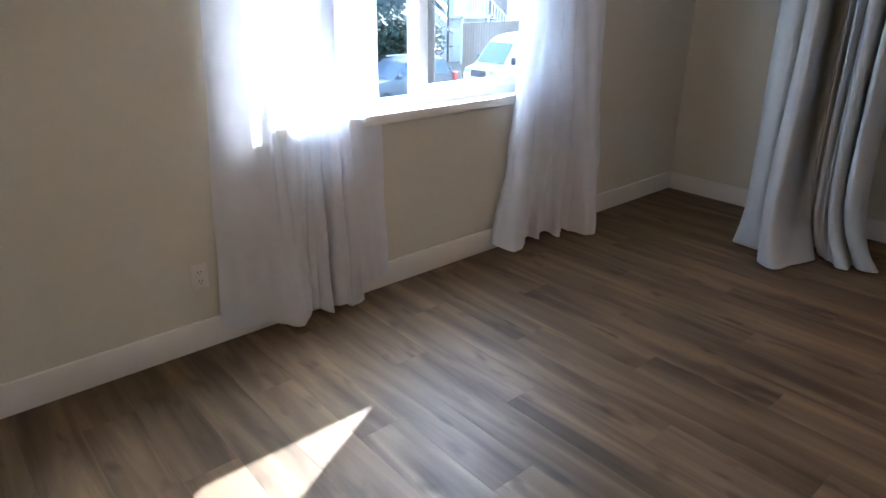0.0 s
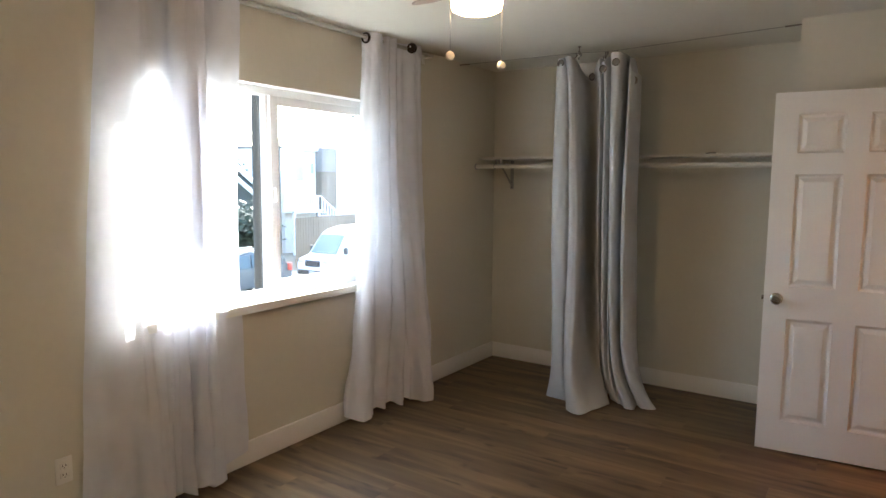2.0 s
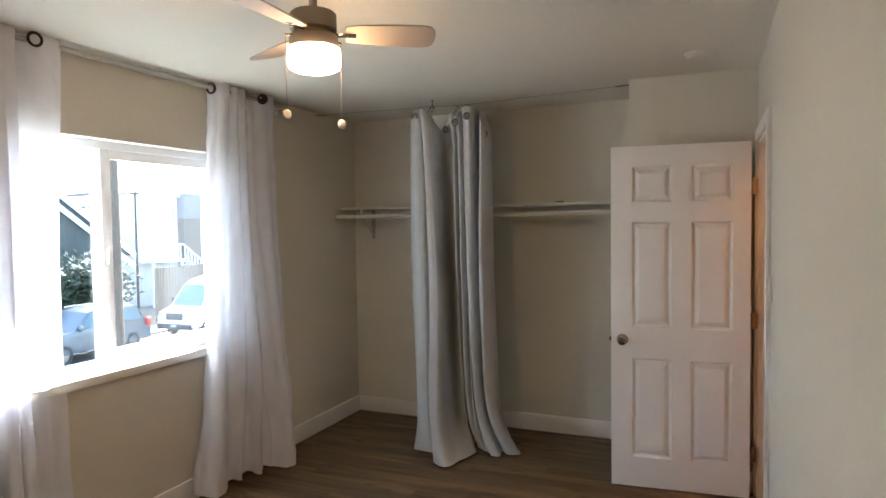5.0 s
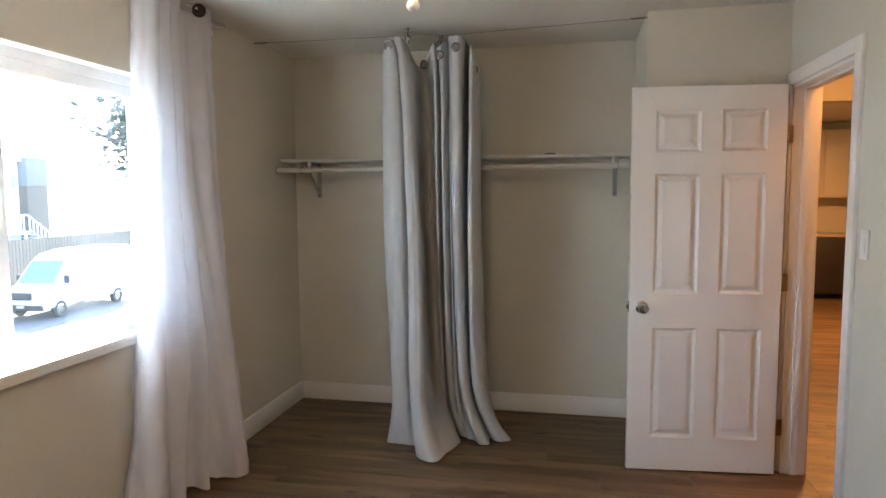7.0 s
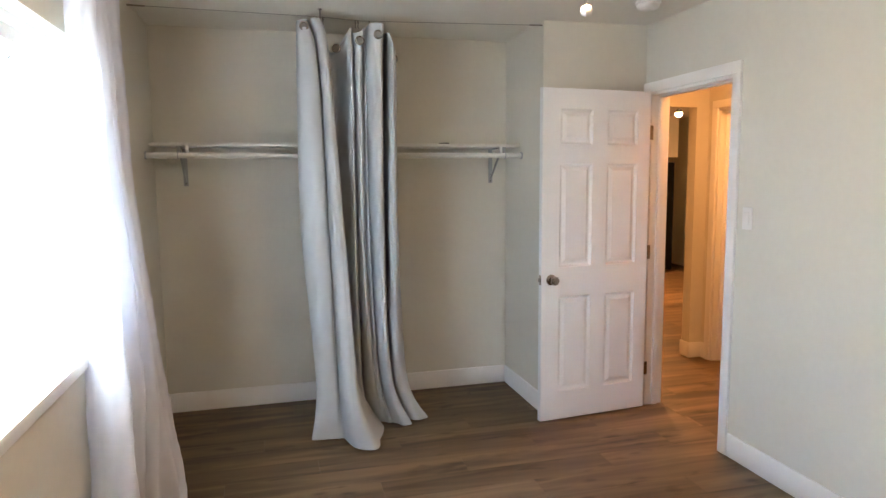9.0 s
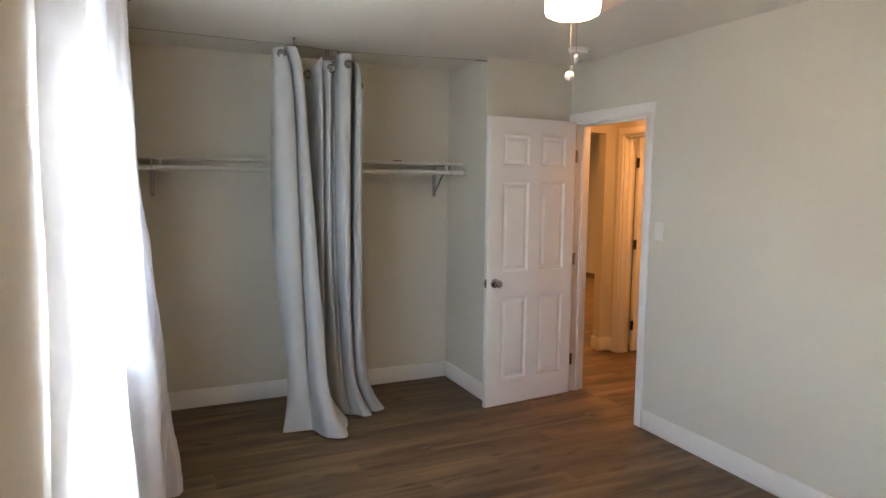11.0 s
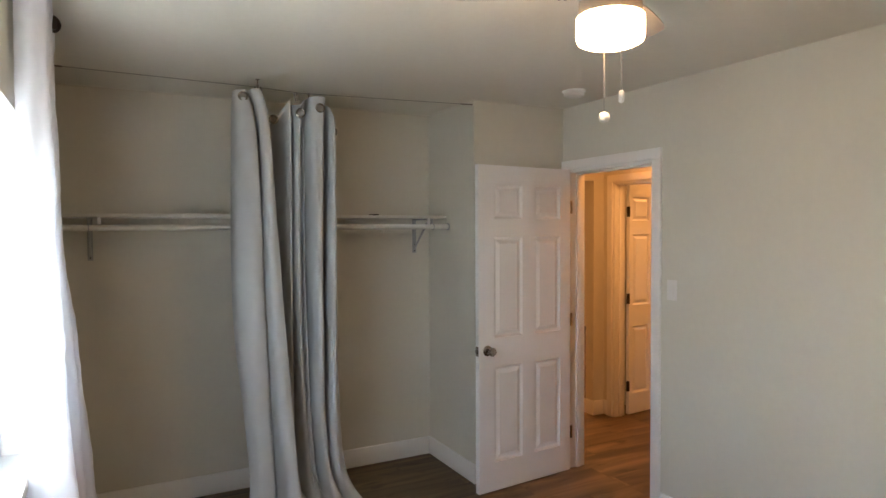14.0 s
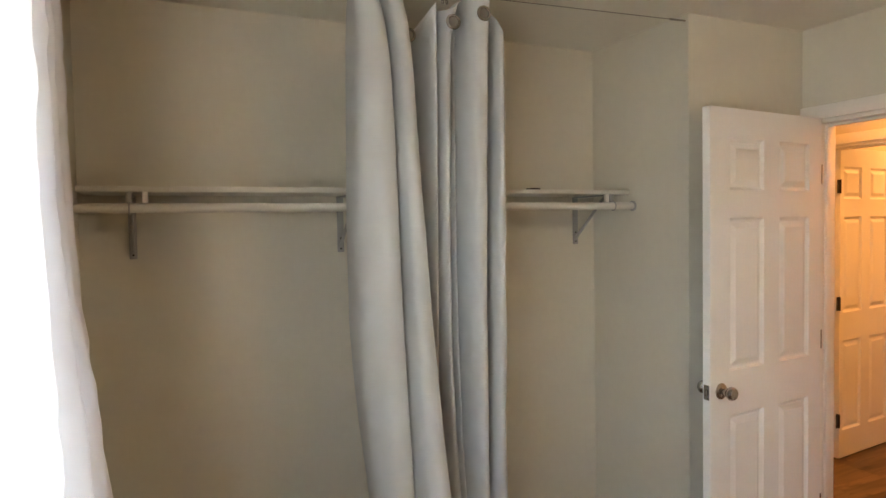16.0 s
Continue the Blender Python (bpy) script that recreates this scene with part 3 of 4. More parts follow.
gt = [(3.40, 2.188, 2.385), (3.335, 2.182, 2.388), (3.315, 2.145, 2.390), (3.335, 2.128, 2.392), (3.36, 2.118, 2.388), (3.285, 2.112, 2.390), (3.268, 2.070, 2.388), (3.32, 2.045, 2.362), (3.41, 2.02, 2.275), (3.45, 1.98, 2.245), (3.37, 1.93, 2.31), (3.345, 1.89, 2.365), (3.42, 1.880, 2.360), (3.34, 1.874, 2.335), (3.295, 1.845, 2.335), (3.33, 1.815, 2.370), (3.42, 1.808, 2.370), (3.37, 1.803, 2.360), (3.42, 1.799, 2.370), (3.29, 1.793, 2.377), (3.262, 1.750, 2.380), (3.29, 1.712, 2.375), (3.47, 1.712, 2.370), (3.47, 1.688, 2.360), (3.34, 1.678, 2.345), (3.285, 1.660, 2.275), (3.33, 1.642, 2.22), (3.40, 1.625, 2.21)]
gs = [(3.43, 2.19), (3.31, 2.186), (3.265, 2.135), (3.28, 2.09), (3.345, 2.072), (3.25, 2.066), (3.235, 2.035), (3.30, 2.016), (3.54, 2.02), (3.56, 1.96), (3.39, 1.905), (3.37, 1.880), (3.54, 1.874), (3.38, 1.862), (3.345, 1.842), (3.38, 1.822), (3.45, 1.818), (3.38, 1.806), (3.46, 1.798), (3.31, 1.790), (3.265, 1.755), (3.30, 1.722), (3.55, 1.725), (3.56, 1.690), (3.34, 1.683), (3.28, 1.660), (3.34, 1.637), (3.42, 1.63)]
gm = [(3.43, 2.195), (3.31, 2.190), (3.24, 2.130), (3.25, 2.07), (3.305, 2.045), (3.225, 2.025), (3.22, 1.985), (3.276, 1.963), (3.58, 2.00), (3.62, 1.94), (3.43, 1.903), (3.40, 1.878), (3.58, 1.872), (3.43, 1.860), (3.37, 1.845), (3.40, 1.824), (3.46, 1.819), (3.39, 1.803), (3.48, 1.79), (3.33, 1.781), (3.28, 1.752), (3.34, 1.722), (3.58, 1.730), (3.58, 1.700), (3.335, 1.692), (3.285, 1.665), (3.365, 1.633), (3.45, 1.63)]
gl = [(3.36, 2.125), (3.28, 2.145), (3.22, 2.115), (3.21, 2.05), (3.245, 2.02), (3.14, 2.00), (3.11, 1.955), (3.16, 1.920), (3.48, 1.945), (3.54, 1.90), (3.46, 1.875), (3.46, 1.86), (3.53, 1.85), (3.44, 1.84), (3.38, 1.82), (3.37, 1.80), (3.40, 1.785), (3.38, 1.77), (3.43, 1.757), (3.36, 1.745), (3.315, 1.72), (3.35, 1.692), (3.48, 1.688), (3.48, 1.68), (3.375, 1.67), (3.335, 1.64), (3.375, 1.600), (3.45, 1.59)]
gf = [(3.33, 2.14), (3.268, 2.180), (3.255, 2.10), (3.245, 2.04), (3.235, 1.995), (3.13, 1.968), (3.07, 1.935), (3.035, 1.845), (3.15, 1.80), (3.34, 1.748), (3.45, 1.79), (3.55, 1.83), (3.56, 1.81), (3.50, 1.79), (3.46, 1.77), (3.44, 1.75), (3.42, 1.72), (3.40, 1.70), (3.40, 1.68), (3.37, 1.65), (3.335, 1.625), (3.345, 1.57), (3.44, 1.585), (3.44, 1.57), (3.40, 1.54), (3.40, 1.49), (3.44, 1.45), (3.54, 1.51)]
gc = base("grey_curtain", (3.3, 1.9, 0.0), "light grey blackout curtain bunched on the closet wire", "curtain")
rows_g = [gt, z_row(gs, 2.15), z_row(gm, 1.2), z_row(gl, 0.34), z_row(gf, 0.012)]
ob = part("cloth", local(cloth(rows_g, 420, 110, 0.0016, 5), gc), GREY, gc)
md = ob.modifiers.new("thickness", "SOLIDIFY")
md.thickness = 0.0018
for at, f in (((3.305, 2.150, 2.352), (-1, 0.25, 0)), ((3.42, 1.967, 2.262), (-1, 0.4, 0)), ((3.300, 1.847, 2.287), (-1, 0.1, 0)), ((3.262, 1.748, 2.316), (-1, 0.0, 0)), ((3.325, 1.648, 2.20), (-0.8, -0.6, 0))):
    grommet(gc, (at[0] - 0.006, at[1], at[2]), f, STEEL, 0.022, 0.005)
    # Here too a dim disc paints the shaded view through the ring.
    bm = lathe(bmesh.new(), [(0.0, -0.001), (0.020, -0.001), (0.020, 0.0015), (0.0, 0.0015)], m=Matrix.Translation((at[0] - 0.005, at[1], at[2])) @ Vector(f).to_track_quat("Z", "Y").to_matrix().to_4x4(), n=20)
    part("grommet_shade_disc", local(bm, gc), HOLE_SHADE, gc, "dim disc in place of the shaded wall behind the grommet ring")

# closet wire with its hooks
wire = base("closet_wire", (3.36, 1.9, 2.44), "thin dark steel wire strung across the closet front on eye hooks", "wire")
bm = bmesh.new()
pts = [(3.44, 3.06, 2.445), (3.39, 2.055, 2.425), (3.37, 1.82, 2.410), (3.368, 0.715, 2.442)]
for a, b in zip(pts, pts[1:]):
    rod(bm, a, b, 0.0014, 6)
part("cable", local(bm, wire), WIREM, wire)
for a, b in (((3.44, 3.06, 2.445), (3.436, 2.97, 2.4432)), ((3.368, 0.715, 2.442), (3.368, 0.80, 2.4395))):
    bm = rod(bmesh.new(), a, b, 0.0045, 8)
    part("turnbuckle", local(bm, wire), WIREM, wire, "rusty turnbuckle")
y, x = 2.055, 3.39
bm = torus(bmesh.new(), 0.012, 0.0036, Matrix.Translation((x, y, 2.428)) @ Matrix.Rotation(radians(90), 4, "X"), 16, 6)
rod(bm, (x, y, 2.438), (x, y, CZ), 0.0042, 8)
lathe(bm, [(0.012, 0), (0.010, 0.004), (0.0, 0.005)], at=(x, y, CZ - 0.005), n=14)
part("eye_hook", local(bm, wire), WIREM, wire, "screw eye hook")
for x, y, z in ((3.386, 2.04, 2.421), (3.386, 2.07, 2.421), (3.372, 1.86, 2.408), (3.370, 1.845, 2.408), (3.369, 1.78, 2.410)):
    bm = torus(bmesh.new(), 0.010, 0.0022, Matrix.Translation((x, y, z - 0.006)) @ Matrix.Rotation(radians(80), 4, "X"), 14, 6)
    rod(bm, (x, y, z - 0.014), (x - 0.025, y + 0.004, z - 0.034), 0.0022, 6)
    torus(bm, 0.007, 0.002, Matrix.Translation((x - 0.03, y + 0.004, z - 0.040)) @ Matrix.Rotation(radians(80), 4, "X"), 12, 6)
    part("curtain_hook", local(bm, wire), STEEL, wire, "small bent steel curtain hook")

# ---- closet shelf, rod and brackets ----
sh = base("closet_shelf", (3.85, 1.88, 1.72), "white painted closet shelf resting on brackets", "shelf")
part("board", local(B((3.715, XB, YBUMP + 0.005, WY - 0.02, 1.722, 1.741), bevel=0.002), sh), SHELFP, sh)
hr = base("hanging_rod", (3.685, 1.87, 1.665), "white metal closet hanging rod under the shelf", "rod")
part("rod", local(rod(bmesh.new(), (3.698, YBUMP, 1.665), (3.698, WY, 1.665), 0.0165, 16), hr), SHELFP, hr)
for y0, y1 in ((YBUMP, YBUMP + 0.008), (WY - 0.008, WY)):
    part("socket", local(rod(bmesh.new(), (3.698, y0, 1.665), (3.698, y1, 1.665), 0.024, 16), hr), GALV, hr)
for by in (2.88, 2.07, 0.835):
    br = base("shelf_bracket", (3.99, by, 1.6), "grey steel shelf and rod bracket screwed to the closet wall", "bracket", "shelf brackets")
    bm = B((3.992, XB, by - 0.014, by + 0.014, 1.48, 1.72), (3.705, 3.994, by - 0.011, by + 0.011, 1.714, 1.721), bevel=0.001)
    part("plate", local(bm, br), GALV, br)
    bm = bmesh.new()
    rod(bm, (3.992, by, 1.51), (3.76, by, 1.712), 0.0075, 8)
    part("brace", local(bm, br), GALV, br)
    bm = torus(bmesh.new(), 0.0205, 0.003, Matrix.Translation((3.698, by, 1.665)) @ Matrix.Rotation(radians(90), 4, "X"), 18, 6)
    box(bm, 3.705, 3.722, by - 0.008, by + 0.008, 1.66, 1.716, bevel=0.001)
    part("hook", local(bm, br), GALV, br)
    for z in (1.495, 1.54):
        part("screw", local(rod(bmesh.new(), (3.990, by, z), (3.994, by, z), 0.004, 8), br), DARKST, br)
for by in (2.83, 0.86):
    sp = base("rod_spacer", (3.70, by, 1.70), "small white spacer between shelf and rod", "spacer", "rod spacers")
    part("block", local(B((3.705, 3.725, by - 0.009, by + 0.009, 1.683, 1.722), bevel=0.002), sp), TRIM, sp)
cb = base("small_hook", (3.75, 1.235, 1.741), "small dark metal fitting lying on the closet shelf", "fitting")
bm = rod(bmesh.new(), (3.745, 1.21, 1.746), (3.75, 1.26, 1.746), 0.004, 8)
torus(bm, 0.009, 0.0025, Matrix.Translation((3.75, 1.268, 1.745)), 12, 6)
part("metal", local(bm, cb), DARKST, cb)

# ---- ceiling fan ----
fx, fy = FAN
fan = base("ceiling_fan", (fx, fy, CZ), "brushed nickel ceiling fan with pale blades and lit drum glass", "ceiling fan")
part("canopy", lathe(bmesh.new(), [(0.048, 0.0), (0.048, -0.010), (0.036, -0.026), (0.018, -0.032)]), NICKEL, fan)
part("downrod", rod(bmesh.new(), (0, 0, -0.03), (0, 0, -0.115), 0.0145), NICKEL, fan)
part("motor", lathe(bmesh.new(), [(0.02, -0.104), (0.074, -0.106), (0.082, -0.113), (0.082, -0.168), (0.070, -0.174), (0.0, -0.174)]), NICKEL, fan)
part("switch_housing", lathe(bmesh.new(), [(0.0, -0.186), (0.078, -0.186), (0.086, -0.191), (0.088, -0.232), (0.0, -0.232)]), NICKEL, fan)
# The glow of the gap is put into the neck's colour.
part("neck", lathe(bmesh.new(), [(0.06, -0.172), (0.06, -0.188)]), NECK_LIT, fan)
part("glass_shade", lathe(bmesh.new(), [(0.0, -0.2325), (0.088, -0.2325), (0.093, -0.236), (0.094, -0.288), (0.089, -0.303), (0.070, -0.312), (0.0, -0.314)]), DOME, fan, "lit warm opal drum glass")
for k in range(3):
    a = radians((62, 182, 302)[k])
    bm = bmesh.new()
    prof = [(0.112, 0.040), (0.122, 0.052), (0.17, 0.062), (0.24, 0.069), (0.32, 0.073), (0.385, 0.074), (0.415, 0.068), (0.431, 0.053), (0.437, 0.025)]
    for zz in (0.0, 0.006):
        up = [bm.verts.new((r, w, zz)) for r, w in prof]
        dn = [bm.verts.new((r, -w * 0.97 if r < 0.425 else -w * 0.8, zz)) for r, w in prof]
        for i in range(len(prof) - 1):
            f = (up[i], up[i + 1], dn[i + 1], dn[i])
            bm.faces.new(f if zz == 0 else f[::-1])
    bm.verts.ensure_lookup_table()
    n = len(prof) * 2
    v = bm.verts
    order = list(range(len(prof))) + list(range(n - 1, len(prof) - 1, -1))
    for i in range(n):
        a0, a1 = order[i], order[(i + 1) % n]
        bm.faces.new((v[a0], v[a0 + n], v[a1 + n], v[a1]))
    bmesh.ops.recalc_face_normals(bm, faces=bm.faces[:])
    M = Matrix.Translation((0, 0, -0.181)) @ Matrix.Rotation(a, 4, "Z") @ Matrix.Rotation(radians(-14), 4, "X")
    bmesh.ops.transform(bm, matrix=M, verts=bm.verts)
    part("blade", bm, BLADE, fan, "pale painted blade")
    bm = B((0.075, 0.15, -0.014, 0.014, -0.004, -0.001), bevel=0.001)
    for r, w in ((0.125, 0.0), (0.142, 0.0)):
        rod(bm, (r, w, -0.007), (r, w, 0.010), 0.004, 8)
    bmesh.ops.transform(bm, matrix=M, verts=bm.verts)
    part("blade_arm", bm, STEEL, fan)
for nm, (cx, cy, z, rr) in {"a": (1.106, 1.599, 1.994, 0.017), "b": (1.290, 1.492, 1.977, 0.017)}.items():
    bm = rod(bmesh.new(), (cx - fx, cy - fy, -0.20), (cx - fx, cy - fy, z + rr - CZ), 0.0008, 6)
    rod(bm, ((cx - fx) * 0.8, (cy - fy) * 0.8, -0.20), ((cx - fx) * 1.02, (cy - fy) * 1.02, -0.20), 0.004, 8)
    part("pull_chain", bm, WIREM, fan, "thin beaded pull chain")
    bm = lathe(bmesh.new(), [(0.0, -rr), (rr * 0.7, -rr * 0.75), (rr, 0), (rr * 0.7, rr * 0.75), (0.0, rr)] if nm == "b" else [(0.0, -0.007), (0.014, -0.006), (0.017, 0.0), (0.014, 0.006), (0.0, 0.007)], m=Matrix.Translation((cx - fx, cy - fy, z - CZ)) @ Vector((-0.6, -0.8, 0.0)).to_track_quat("Z", "Y").to_matrix().to_4x4())
    part("pull_fob", bm, PLAST, fan, "small white pull fob")

# ---- small fittings ----
sm = base("smoke_detector", (2.86, 0.31, CZ), "white round smoke detector on the ceiling", "smoke detector")
part("base", lathe(bmesh.new(), [(0.068, 0.0), (0.068, -0.010), (0.062, -0.013)], n=36), PLAST, sm)
part("cover", lathe(bmesh.new(), [(0.060, -0.013), (0.058, -0.028), (0.045, -0.036), (0.0, -0.038)], n=36), PLAST, sm)

ol = base("wall_outlet", (0.385, WY, 0.325), "white duplex wall outlet above the baseboard", "outlet")
part("plate", B((-0.035, 0.035, -0.006, 0, -0.057, 0.057), bevel=0.003), PLAST, ol)
for dz in (-0.02, 0.02):
    bm = B((-0.017, 0.017, -0.009, -0.005, dz - 0.014, dz + 0.014), bevel=0.003)
    part("socket", bm, PLAST, ol)
    bm = B((-0.008, -0.005, -0.0095, -0.0085, dz - 0.002, dz + 0.007), (0.005, 0.008, -0.0095, -0.0085, dz - 0.002, dz + 0.007), (-0.002, 0.002, -0.0095, -0.0085, dz - 0.010, dz - 0.006))
    part("slots", bm, DARKST, ol, "dark socket slots", smooth=False)
sw = base("light_switch", (2.385, 0.0, 1.30), "white rocker light switch beside the door", "light switch")
part("plate", B((-0.035, 0.035, 0, 0.006, -0.057, 0.057), bevel=0.003), PLAST, sw)
part("rocker", B((-0.016, 0.016, 0.005, 0.010, -0.033, 0.033), bevel=0.002), PLAST, sw)

# ---- kitchen and bath beyond ----
CABW = plain("cabinet_white", (0.74, 0.70, 0.62), 0.4)
BLACKF = plain("fridge_black", (0.004, 0.004, 0.004), 0.5, spec=0.08)
INOX = plain("fridge_steel", (0.22, 0.21, 0.20), 0.32, 0.9, vary=0.04)
COUNTER = plain("pale_counter", (0.42, 0.38, 0.33), 0.35, vary=0.15, scale=10)
DARKC = plain("dark_cabinet", (0.03, 0.026, 0.024), 0.45)
fr = base("refrigerator", (8.35, -3.70, 0), "black-sided refrigerator with stainless doors standing in the kitchen", "refrigerator")
part("body", B((0, 0.76, 0, 0.68, 0.04, 1.72), bevel=0.01), BLACKF, fr)
part("freezer_door", B((0.003, 0.757, 0.69, 0.75, 1.22, 1.72), bevel=0.015), INOX, fr, "stainless freezer door")
part("fridge_door", B((0.003, 0.757, 0.69, 0.75, 0.08, 1.205), bevel=0.015), INOX, fr, "dark stainless refrigerator door")
for z0, z1 in ((1.26, 1.60), (0.75, 1.17)):
    part("handle", B((0.04, 0.07, 0.76, 0.79, z0, z1), bevel=0.008), INOX, fr)
uc = base("upper_cabinet", (8.35, -3.75, 1.80), "white upper cabinet over the refrigerator", "cabinet", "kitchen cabinets")
part("body", B((0, 0.8, 0, 0.6, 0.0, 0.62), bevel=0.004), CABW, uc)
for x in (0.01, 0.41):
    part("door", B((x, x + 0.38, 0.602, 0.62, 0.01, 0.61), bevel=0.003), CABW, uc)
for i in range(3):
    y0 = -4.2 + i * 0.75
    c = base("upper_cabinet", (9.56, y0, 1.40), "white upper kitchen cabinet on the wall", "cabinet", "kitchen cabinets")
    part("body", B((0, 0.33, 0, 0.74, 0, 0.95), bevel=0.004), CABW, c)
    for y in (0.01, 0.375):
        part("door", B((-0.02, -0.002, y, y + 0.355, 0.01, 0.94), bevel=0.003), CABW, c)
    c = base("base_cabinet", (9.3, y0, 0), "dark base cabinet under the worktop", "cabinet", "kitchen base cabinets")
    part("body", B((0, 0.59, 0, 0.74, 0.08, 0.87), bevel=0.004), DARKC, c)
    part("door", B((-0.02, -0.002, 0.01, 0.73, 0.1, 0.86), bevel=0.003), DARKC, c)
wt = base("worktop", (9.27, -4.2, 0.87), "pale stone kitchen worktop on the base cabinets", "worktop")
part("slab", B((0, 0.62, 0, 2.3, 0.0, 0.035), bevel=0.004), COUNTER, wt)
tl = base("track_light", (7.0, -2.4, CZ), "chrome ceiling track light with lit warm bulbs", "ceiling light")
part("bar", B((-0.03, 0.03, -0.45, 0.45, -0.05, -0.02), bevel=0.005), STEEL, tl)
part("mount", lathe(bmesh.new(), [(0.07, 0), (0.07, -0.02), (0.02, -0.03)]), STEEL, tl)
for y in (-0.4, -0.13, 0.10, 0.38):
    h = part("lamp_head", lathe(bmesh.new(), [(0.012, 0), (0.014, -0.04), (0.035, -0.055), (0.045, -0.09)], m=Matrix.Translation((0, y, -0.05))), STEEL, tl)
    part("bulb", lathe(bmesh.new(), [(0, 0.0), (0.04, -0.01), (0.045, -0.045), (0.025, -0.075), (0, -0.08)], m=Matrix.Translation((0, y, -0.115))), BULB, h, "glowing warm bulb")
tr = base("towel_bar", (HX + 0.09, -2.65, 1.26), "bronze towel bar on the bathroom wall", "towel bar")
part("bar", rod(bmesh.new(), (-0.03, -0.3, 0), (-0.03, 0.3, 0), 0.010), DARKST, tr)
for y in (-0.31, 0.28):
    part("post", B((-0.04, 0.03, y, y + 0.03, -0.02, 0.02), bevel=0.004), DARKST, tr)

# ---- outside ----
GZ = -3.5
GRASS = plain("dry_ground", (0.16, 0.13, 0.09), 0.9, vary=0.3, scale=0.6, bump=0.6, bscale=8)
ASPH = plain("asphalt", (0.06, 0.06, 0.062), 0.85, vary=0.15, scale=0.5, bump=0.4, bscale=60)
CONC = plain("concrete", (0.34, 0.33, 0.31), 0.85, vary=0.12, scale=0.8)
WHITEP = plain("van_white_paint", (0.75, 0.77, 0.80), 0.3, vary=0.02)
SILVER = plain("wagon_paint", (0.10, 0.105, 0.115), 0.3, 0.2, vary=0.03)
DARKGL = plain("car_glass", (0.04, 0.06, 0.08), 0.08)
SKYGL = plain("pale_car_glass", (0.15, 0.18, 0.19), 0.12)
# Pale grey carries the glare that washes out the house windows.
WINGL = plain("glare_paled_house_glass", (0.30, 0.31, 0.32), 0.3)
TYRE = plain("tyre", (0.02, 0.02, 0.02), 0.8)
RED = plain("tail_light_red", (0.45, 0.03, 0.02), 0.3)
HLAMP = plain("headlight", (0.45, 0.47, 0.5), 0.15)
DARKWALL = plain("dark_green_siding", (0.035, 0.042, 0.04), 0.8, vary=0.15, scale=1.5)
STUCCO = plain("pale_stucco", (0.62, 0.60, 0.56), 0.85, vary=0.06, bump=0.3, bscale=40)
ROOFM = plain("grey_shingle", (0.17, 0.16, 0.16), 0.9, vary=0.2, scale=5, bump=0.5, bscale=30)
FENCE = plain("weathered_fence", (0.115, 0.09, 0.065), 0.85, vary=0.2, scale=2)
BARK = plain("bark", (0.05, 0.038, 0.028), 0.9, vary=0.25, scale=6, bump=0.8, bscale=20)
LEAF = plain("leaf", (0.020, 0.034, 0.014), 0.6, vary=0.4, scale=2)

structure("ground", B((-400, 400, OUT + 0.2, 400, GZ - 0.2, GZ), (-400, 400, -400, OUT + 0.2, GZ - 0.2, GZ)), GRASS, "dry ground with low growth", "ground")
structure("road", B((-60, 120, 15.0, 24.4, GZ, GZ + 0.02)), ASPH, "grey asphalt street", "road")
structure("pavement", B((-60, 120, 13.2, 15.0, GZ, GZ + 0.14), (-60, 120, 24.4, 26.0, GZ, GZ + 0.14), bevel=0.02), CONC, "concrete pavement with kerb", "pavement")


def extrude_profile(prof, y0, y1, bevel=0.04, tuck=0.0, ztuck=9e9):
    """A side profile of (x, z) pairs drawn out from y0 to y1; above ztuck the sides lean in."""
    bm = bmesh.new()
    f = []
    for y, s in ((y0, 1), (y1, -1)):
        f.append([bm.verts.new((x, y + s * (tuck if z > ztuck else 0), z)) for x, z in prof])
    bm.faces.new(f[0])
    bm.faces.new(f[1][::-1])
    n = len(prof)
    for i in range(n):
        bm.faces.new((f[0][i], f[1][i], f[1][(i + 1) % n], f[0][(i + 1) % n]))
    bmesh.ops.recalc_face_normals(bm, faces=bm.faces[:])
    if bevel:
        bmesh.ops.bevel(bm, geom=bm.edges[:], offset=bevel, segments=2, affect="EDGES", profile=0.6)
    return bm


def wheels(e, xs, halfw, r):
    for x in xs:
        for y in (-halfw, halfw):
            bm = bmesh.new()
            s = 1 if y > 0 else -1
            m = Matrix.Translation((x, y - s * 0.2, r)) @ Matrix.Rotation(radians(-90 * s), 4, "X")
            lathe(bm, [(r * 0.6, 0), (r * 0.95, 0), (r, 0.03), (r, 0.18), (r * 0.93, 0.21), (r * 0.62, 0.21), (r * 0.6, 0.17)], m=m, n=24)
            t = part("wheel", bm, TYRE, e)
            part("rim", lathe(bmesh.new(), [(r * 0.6, 0.18), (r * 0.5, 0.15), (r * 0.15, 0.17), (0, 0.17)], m=m, n=16), STEEL, t)


